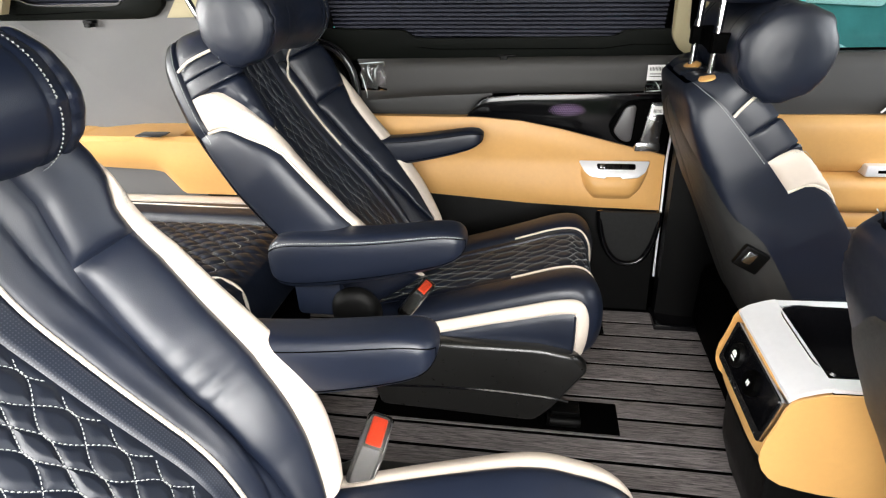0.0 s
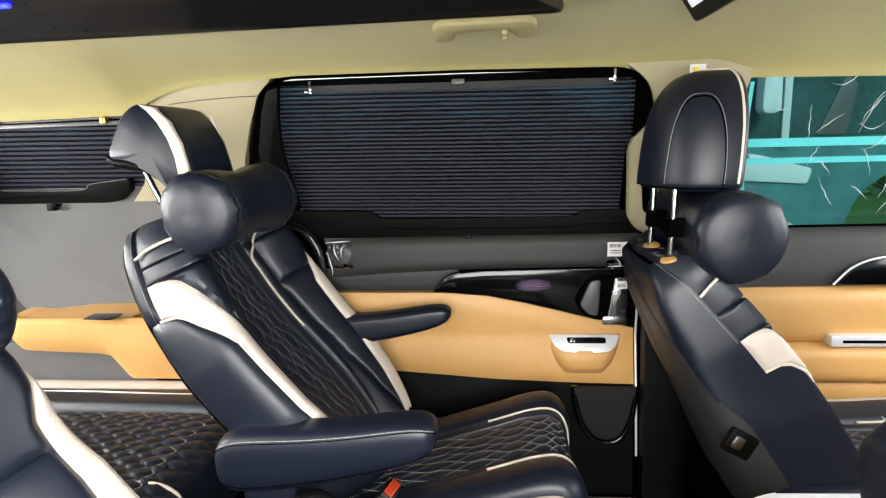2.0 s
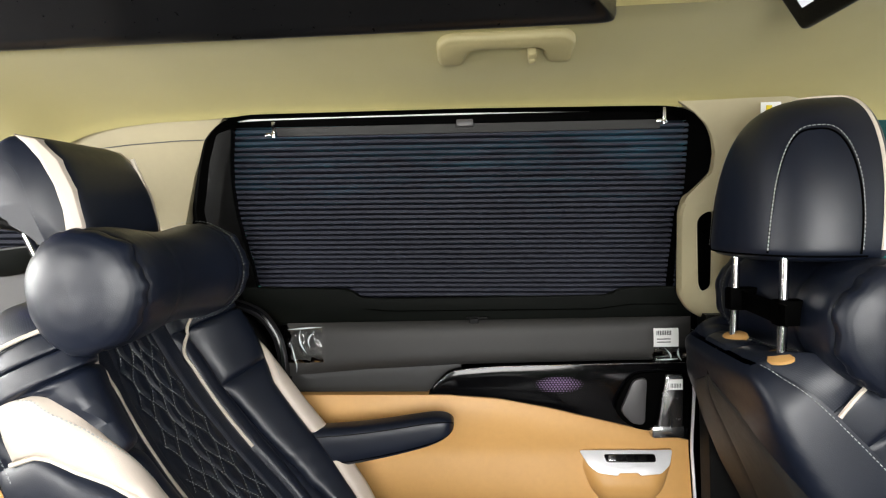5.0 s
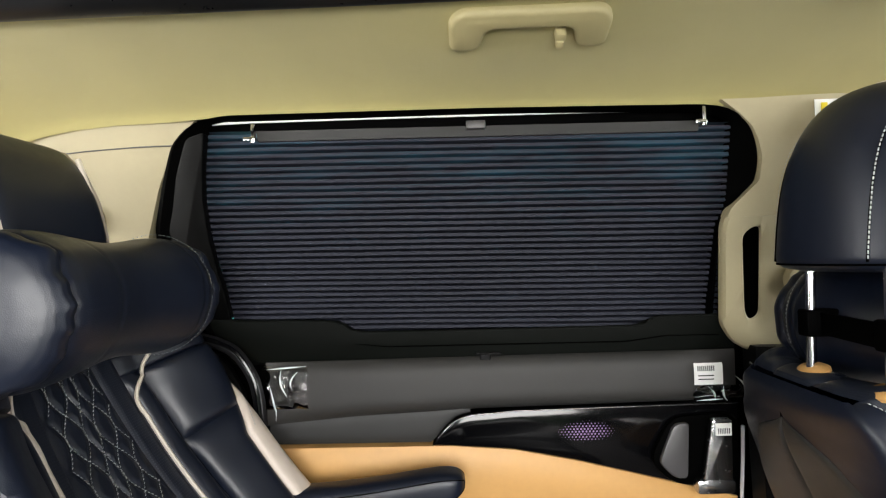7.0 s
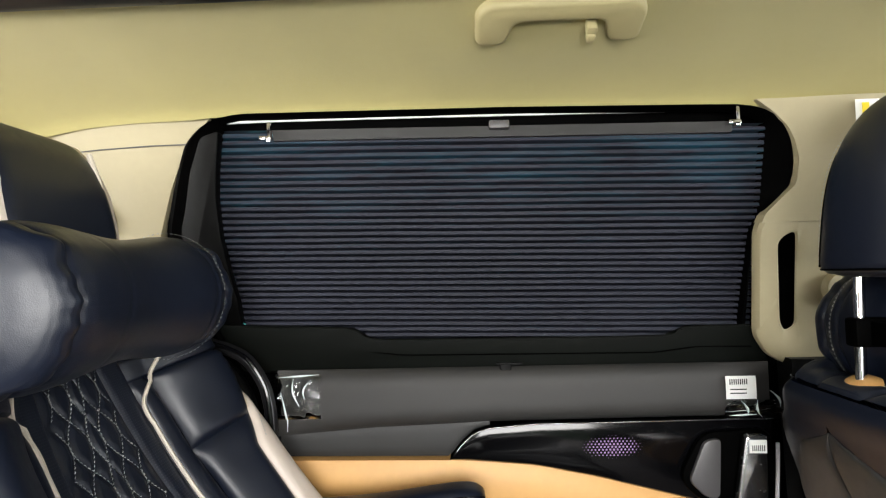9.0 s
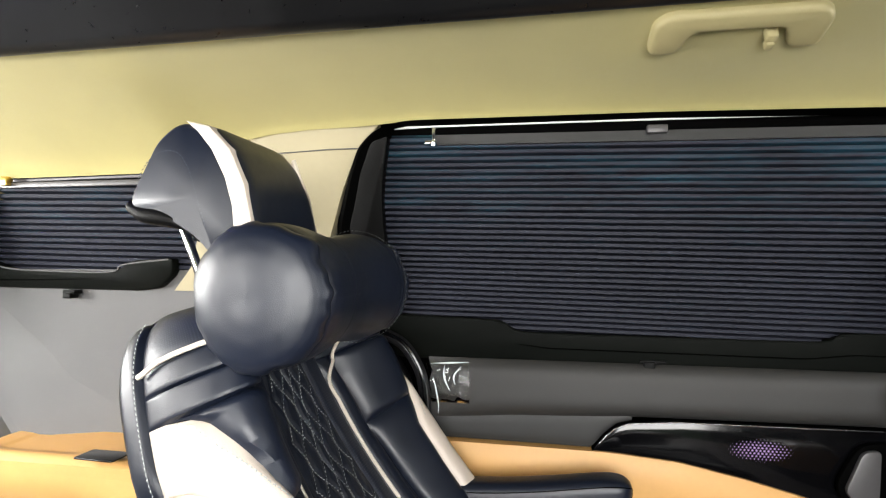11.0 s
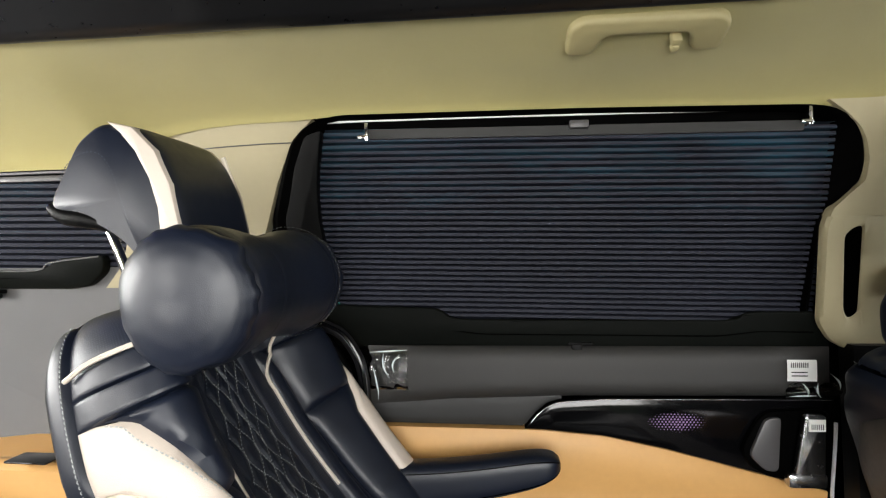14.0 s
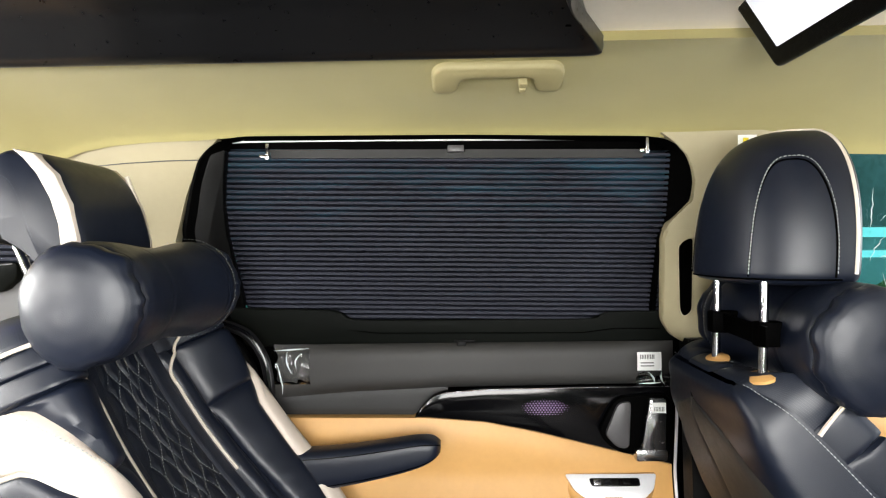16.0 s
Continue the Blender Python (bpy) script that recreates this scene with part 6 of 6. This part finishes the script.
for x, z in ((-1.738, 0.735), (-1.748, 0.79), (-1.792, 0.862)):
    part("screw", moved(lathe([(0.0, 0), (0.005, 0), (0.004, 0.003), (0.0, 0.003)], 12), Matrix.Translation((x, 1.588, z)) @ Matrix.Rotation(radians(90), 4, "X")), STEEL, plate3)
belt = thing("seat_belt", "grey seat belt hanging in front of the rear pillar", "seat belt")
part("webbing", slab(lambda a, b: (-1.738 + 0.066 * a - 0.012 * (1 - b), 1.50 + 0.02 * (1 - b), 0.74 + 0.36 * b), 4, 10, (0, 0.003, 0)), WEBBING, belt)
part("belt_slide", box(-1.775, -1.650, 1.475, 1.515, 0.955, 0.985, 0.008), BLACK, belt)
part("belt_tongue", box(-1.742, -1.700, 1.480, 1.497, 0.895, 0.950, 0.004), CHROME, belt, "bright belt tongue")
part("belt_end", moved(lathe([(0.0, -0.03), (0.018, -0.03), (0.018, 0.03), (0.0, 0.03)], 20), Matrix.Translation((-1.70, 1.52, 0.775)) @ Matrix.Rotation(radians(90), 4, "Y")), BLACK, belt)
part("belt_ring", tube([(-1.672 + 0.020 * math.cos(t), 1.500, 1.116 + 0.012 * math.sin(t)) for t in np.linspace(0, 2 * math.pi, 30, endpoint=False)], 0.005, 8, closed=True), BLACK, belt)
for z0, z1, nm in ((0.575, 0.735, "upper"), (0.36, 0.46, "lower")):
    solo("trim_hollow", prism(rounded([(-2.05, z0), (-1.818, z0), (-1.818, z1), (-2.05, z1)], 0.02, 4), 0.012, 0.0, frame_m=Matrix.Translation((0, 1.582, 0))), DARKIN, "dark hollow in the rear side trim", "hollow", group="trim hollows")

# ---- rear bench, folded out flat ----
bench = thing("rear_bench", "flat black quilted rear bench with cream edges", "bench", at=(-1.2, 0.9, 0))


def bench_pad(name, xa, xb, ya, yb, z, quilted, label=""):
    def fn(a, b):
        x, y = xa + (xb - xa) * a, ya + (yb - ya) * b
        e = (1 - abs(2 * a - 1) ** 10) * (1 - abs(2 * b - 1) ** 16)
        hgt = 0.0
        if quilted:
            w, hh = 0.060, 0.085
            sn = 0.5 * float(weave(2 * math.pi * y / hh))
            k1, k2 = x / w - sn, x / w + sn
            hgt = 0.010 * min(1, min(abs(k1 - round(k1)), abs(k2 - round(k2))) / 0.27) ** 0.6
        return x, y, z - 0.03 * (1 - e) + hgt * e + 0.01 * math.sin(math.pi * b)
    if quilted:
        sewn = []
        for fam in (-1, 1):
            for k in range(int(xa / 0.060), int(xb / 0.060) + 1):
                ys = np.linspace(ya + 0.02, yb - 0.02, 90)
                run = [((0.060 * (k + fam * 0.5 * float(weave(2 * math.pi * y / 0.085))), y, z + 0.0012 + 0.01 * math.sin(math.pi * (y - ya) / (yb - ya))), (0, 0, 1)) for y in ys]
                run = [q for q in run if xa + 0.05 < q[0][0] < xb - 0.05]
                if len(run) > 60:
                    sewn.append(dashes(run, 0.0011, 0.0062, 0.0042))
        part("quilt_stitching", joined(*sewn), THREAD, bench, "pale quilt stitching")
    return part(name, slab(fn, 110 if quilted else 24, 160 if quilted else 12, (0, 0, -0.14)), QUILT if quilted else NAVY, bench, label, sharp=60)


bench_pad("seat_quilt", -1.46, -0.67, 0.90, 1.385, 0.405, True, "black quilted cushion")
bench_pad("seat_quilt", -1.46, -0.67, 0.24, 0.885, 0.405, True, "black quilted cushion")
bench_pad("side_bolster", -1.50, -0.70, 1.387, 1.500, 0.415, False, "plain dark leather edge")
bench_pad("folded_back", -2.30, -1.48, 0.20, 1.46, 0.40, False)
part("edge_band", slab(lambda a, b: (-1.75 + 1.0 * a, 1.500 + 0.046 * b, 0.418 + 0.006 * math.sin(math.pi * b)), 30, 6, (0, 0, -0.06)), CREAM, bench, "cream leather edge band")
part("edge_piping", tube([(-1.48 + 0.76 * t, 1.450 + 0.006 * math.sin(6 * t), 0.420 + 0.004 * math.sin(math.pi * t)) for t in np.linspace(0, 1, 40)], 0.004, 6), PIPE, bench, "cream piping")
part("front_piping", tube([tuple(spline([(-0.80, 1.06, 0.412), (-0.72, 1.055, 0.410), (-0.675, 1.05, 0.385), (-0.660, 1.04, 0.33), (-0.658, 1.03, 0.27)], t)) for t in np.linspace(0, 1, 24)], 0.004, 6), PIPE, bench, "cream piping")
part("back_band", slab(lambda a, b: (-2.30 + 0.72 * a, 1.42 + 0.075 * b, 0.42 + 0.012 * math.sin(math.pi * b)), 20, 6, (0, 0, -0.06)), CREAM, bench, "cream leather edge band")
part("bench_base", box(-2.3, -0.72, 0.12, 1.50, 0.0, 0.30, 0.02), MATT, bench)

# ---- labels and film on the door pad ----
lab = thing("paper_label", "white paper label with printed bars on the door pad", "label")


def pad_y(z):
    b = (z - 0.71) / 0.096
    return 1.728 - 0.002 - 0.020 * (1 - abs(2 * b - 1) ** 4) - 0.002


part("label_sheet", slab(lambda a, b: (0.302 + 0.055 * a, pad_y(0.735 + 0.05 * b) - 0.0012, 0.742 + 0.042 * b), 3, 6, (0, 0.001, 0)), PAPER, lab)
bm = bmesh.new()
for k in range(9):
    bmesh.ops.create_cube(bm, size=1, matrix=Matrix.Translation((0.309 + k * 0.0038, pad_y(0.765) - 0.0022, 0.774)) @ Matrix.Diagonal((0.0019, 0.0005, 0.010, 1)))
for k in range(2):
    bmesh.ops.create_cube(bm, size=1, matrix=Matrix.Translation((0.324, pad_y(0.757) - 0.0022, 0.760 - k * 0.007)) @ Matrix.Diagonal((0.03, 0.0005, 0.0022, 1)))
part("label_print", bm, INK, lab)


def crumple(x0, x1, z0, z1, seed):
    def fn(a, b):
        x, z = x0 + (x1 - x0) * a, z0 + (z1 - z0) * b
        n = noise.noise(Vector((x * 60 + seed, z * 60, seed))) + 0.5 * noise.noise(Vector((x * 150, z * 150, seed)))
        return x + 0.003 * n, pad_y(min(max(z, 0.715), 0.80)) - 0.009 - 0.004 * n, z
    return grid(fn, 20, 20)


def film_scrap(x0, x1, z0, z1, seed, folds):
    """A crumpled sheet of clear film; white tubes paint in the glints of its folds."""
    ob = thing("protective_film", "crumpled clear protective film on the door pad", "film", "film scraps")
    part("film_sheet", crumple(x0, x1, z0, z1, seed), FILM, ob)
    for fx, fz, dx, dz, bend in folds:
        pts = [(fx + dx * t + bend * math.sin(math.pi * t), pad_y(min(max(fz + dz * t, 0.715), 0.80)) - 0.014, fz + dz * t) for t in np.linspace(0, 1, 12)]
        part("fold_glint", tube(pts, lambda t: 0.0004 + 0.0016 * math.sin(math.pi * t) ** 2, 6), GLINT, ob)
    return ob


film_scrap(-0.545, -0.455, 0.717, 0.803, 3, ((-0.505, 0.795, 0.012, -0.050, -0.006), (-0.472, 0.792, -0.010, -0.035, -0.008), (-0.535, 0.797, 0.078, 0.004, 0.0), (-0.528, 0.77, 0.008, -0.075, 0.004)))
film_scrap(0.30, 0.402, 0.705, 0.742, 9, ((0.322, 0.742, 0.018, -0.030, 0.004), (0.352, 0.742, 0.012, -0.032, -0.005), (0.375, 0.760, 0.018, -0.030, 0.006), (0.305, 0.712, 0.05, 0.002, 0.0)))

# ---- outside the front window ----
solo("ground", box(-40, 40, -40, 60, -0.62, -0.60), mat("grass", (0.05, 0.13, 0.025), 0.9, vary=0.4, scale=3), "mown green grass and yard round the van", "ground", "structure")
van = thing("parked_van", "pale parked van with dark side windows", "van", at=(0.4, 3.9, -0.6))
CARGLASS = mat("filmed_car_window", (0.05, 0.10, 0.105), 0.1, vary=0.5, scale=3, coat=0.5)
TEALPAINT = mat("dark_teal_paint", (0.09, 0.23, 0.24), 0.15, vary=0.3, coat=0.8)
WHITE = mat("white_car_paint", (0.62, 0.68, 0.68), 0.25, vary=0.04, coat=0.5)
part("body", prism(rounded([(-2.6, -0.3), (-2.6, 2.4), (2.4, 2.4), (2.7, 0.95), (2.05, 0.86), (1.88, 0.74), (1.78, 0.45), (1.75, -0.3)], 0.10), 1.7, 0.04, frame_m=Matrix.Translation((0, 3.2, 0))), TEALPAINT, van)
part("front_window", prism(rounded([(1.27, 1.04), (1.27, 2.1), (2.3, 2.1), (2.55, 1.06)], 0.05), 0.02, 0.004, frame_m=Matrix.Translation((0, 3.186, 0))), CARGLASS, van, "dark side window")
part("rear_window", prism(rounded([(-1.5, 1.02), (-1.5, 1.72), (1.15, 1.72), (1.15, 1.02)], 0.05), 0.02, 0.004, frame_m=Matrix.Translation((0, 3.186, 0))), GLOSS, van, "dark side window")
part("mirror", prism(rounded([(1.275, 1.16), (1.28, 1.40), (1.37, 1.40), (1.375, 1.16)], 0.045), 0.10, 0.02, frame_m=Matrix.Translation((0, 3.02, 0))), WHITE, van, "white door mirror")
part("window_post", box(1.445, 1.485, 3.17, 3.2, 1.0, 2.15, 0.008), WHITE, van)
part("seat_edge", prism(rounded([(1.62, 1.05), (1.74, 1.34), (1.80, 1.30), (1.76, 1.05)], 0.02), 0.006, 0.002, frame_m=Matrix.Translation((0, 3.178, 0))), GREY, van, "pale seat seen in its window")
part("hood_wedge", prism(rounded([(1.20, 0.98), (1.36, 0.955), (1.62, 0.88), (1.60, 0.80), (1.20, 0.83)], 0.02), 0.012, 0.003, frame_m=Matrix.Translation((0, 3.186, 0))), WHITE, van, "pale body panel")
part("belt_moulding", box(-2.5, 1.3, 3.18, 3.2, 0.93, 0.97, 0.005), CHROME, van)
for x in (1.28, -1.6):
    part("arch", tube([(x + 0.46 * math.cos(t), 3.2, 0.12 + 0.50 * math.sin(t)) for t in np.linspace(0, math.pi, 30)], 0.05, 8), WHITE, van, "flared wheel arch")
    part("wheel_house", prism([(x + 0.42 * math.cos(t), 0.12 + 0.46 * math.sin(t)) for t in np.linspace(-0.6, math.pi + 0.6, 30)], 0.01, frame_m=Matrix.Translation((0, 3.195, 0))), MATT, van)
    w_ = part("wheel", moved(lathe([(0.0, 0), (0.2, 0.0), (0.33, 0.02), (0.34, 0.10), (0.33, 0.2), (0.0, 0.2)], 36), Matrix.Translation((x, 3.36, 0.05)) @ Matrix.Rotation(radians(90), 4, "X")), RUBBER, van)
    part("rim", moved(lathe([(0.0, 0), (0.2, 0.0), (0.21, 0.02), (0.0, 0.03)], 28), Matrix.Translation((x, 3.158, 0.05)) @ Matrix.Rotation(radians(90), 4, "X")), SILVER, w_)
hedge = thing("hedge", "dark green clipped hedge behind the parked van", "hedge", kind="stuff", at=(6, 15, -0.6))
rng = random.Random(11)
leaf = mat("hedge_leaf", (0.035, 0.085, 0.022), 0.7, vary=0.5, scale=2)
verts, faces = [], []
for k in range(9000):
    x, z = rng.uniform(-6, 26), rng.uniform(-0.6, 3.2)
    y = 15 + rng.uniform(-0.5, 0.3) + 0.5 * noise.noise(Vector((x * 0.6, z * 0.9, 0)))
    a1, a2, s1 = rng.uniform(0, 6.28), rng.uniform(-0.8, 0.8), rng.uniform(0.06, 0.16)
    u = Vector((math.cos(a1), math.sin(a1) * 0.5, math.sin(a1))) * s1
    w = Vector((-math.sin(a1), a2, math.cos(a1))) * s1 * 0.6
    c = Vector((x, y, z))
    n0 = len(verts)
    verts += [c - u, c + w, c + u, c - w]
    faces.append((n0, n0 + 1, n0 + 2, n0 + 3))
me = bpy.data.meshes.new("leaves")
me.from_pydata(verts, [], faces)
me.materials.append(leaf)
hl = new("leaves", me)
hl.parent, hl.matrix_parent_inverse = hedge, Matrix.Translation((-6, -15, 0.6))
hl["kind"] = "stuff"
part("core", box(-6, 26, 15.4, 16.0, -0.6, 3.0), leaf, hedge)

# ---- floor planks ----
PW, GAP = 0.0735, 0.0095
rows_y = np.arange(0.045, 1.655, PW)
plank_mesh = {}
rng = random.Random(3)
for y in rows_y:
    x = -0.78 - rng.uniform(0, 0.05)
    while x < 0.66:
        ln = 1.55
        if ln not in plank_mesh:
            plank_mesh[ln] = mesh_of("plank", box(0, ln - 0.003, 0, PW - GAP, -0.012, 0, 0.0015, 1), PLANK)
        ob = new("plank", plank_mesh[ln])
        ob.parent = FLOOR
        ob.location = (x, y, rng.uniform(-0.0008, 0))
        x += ln
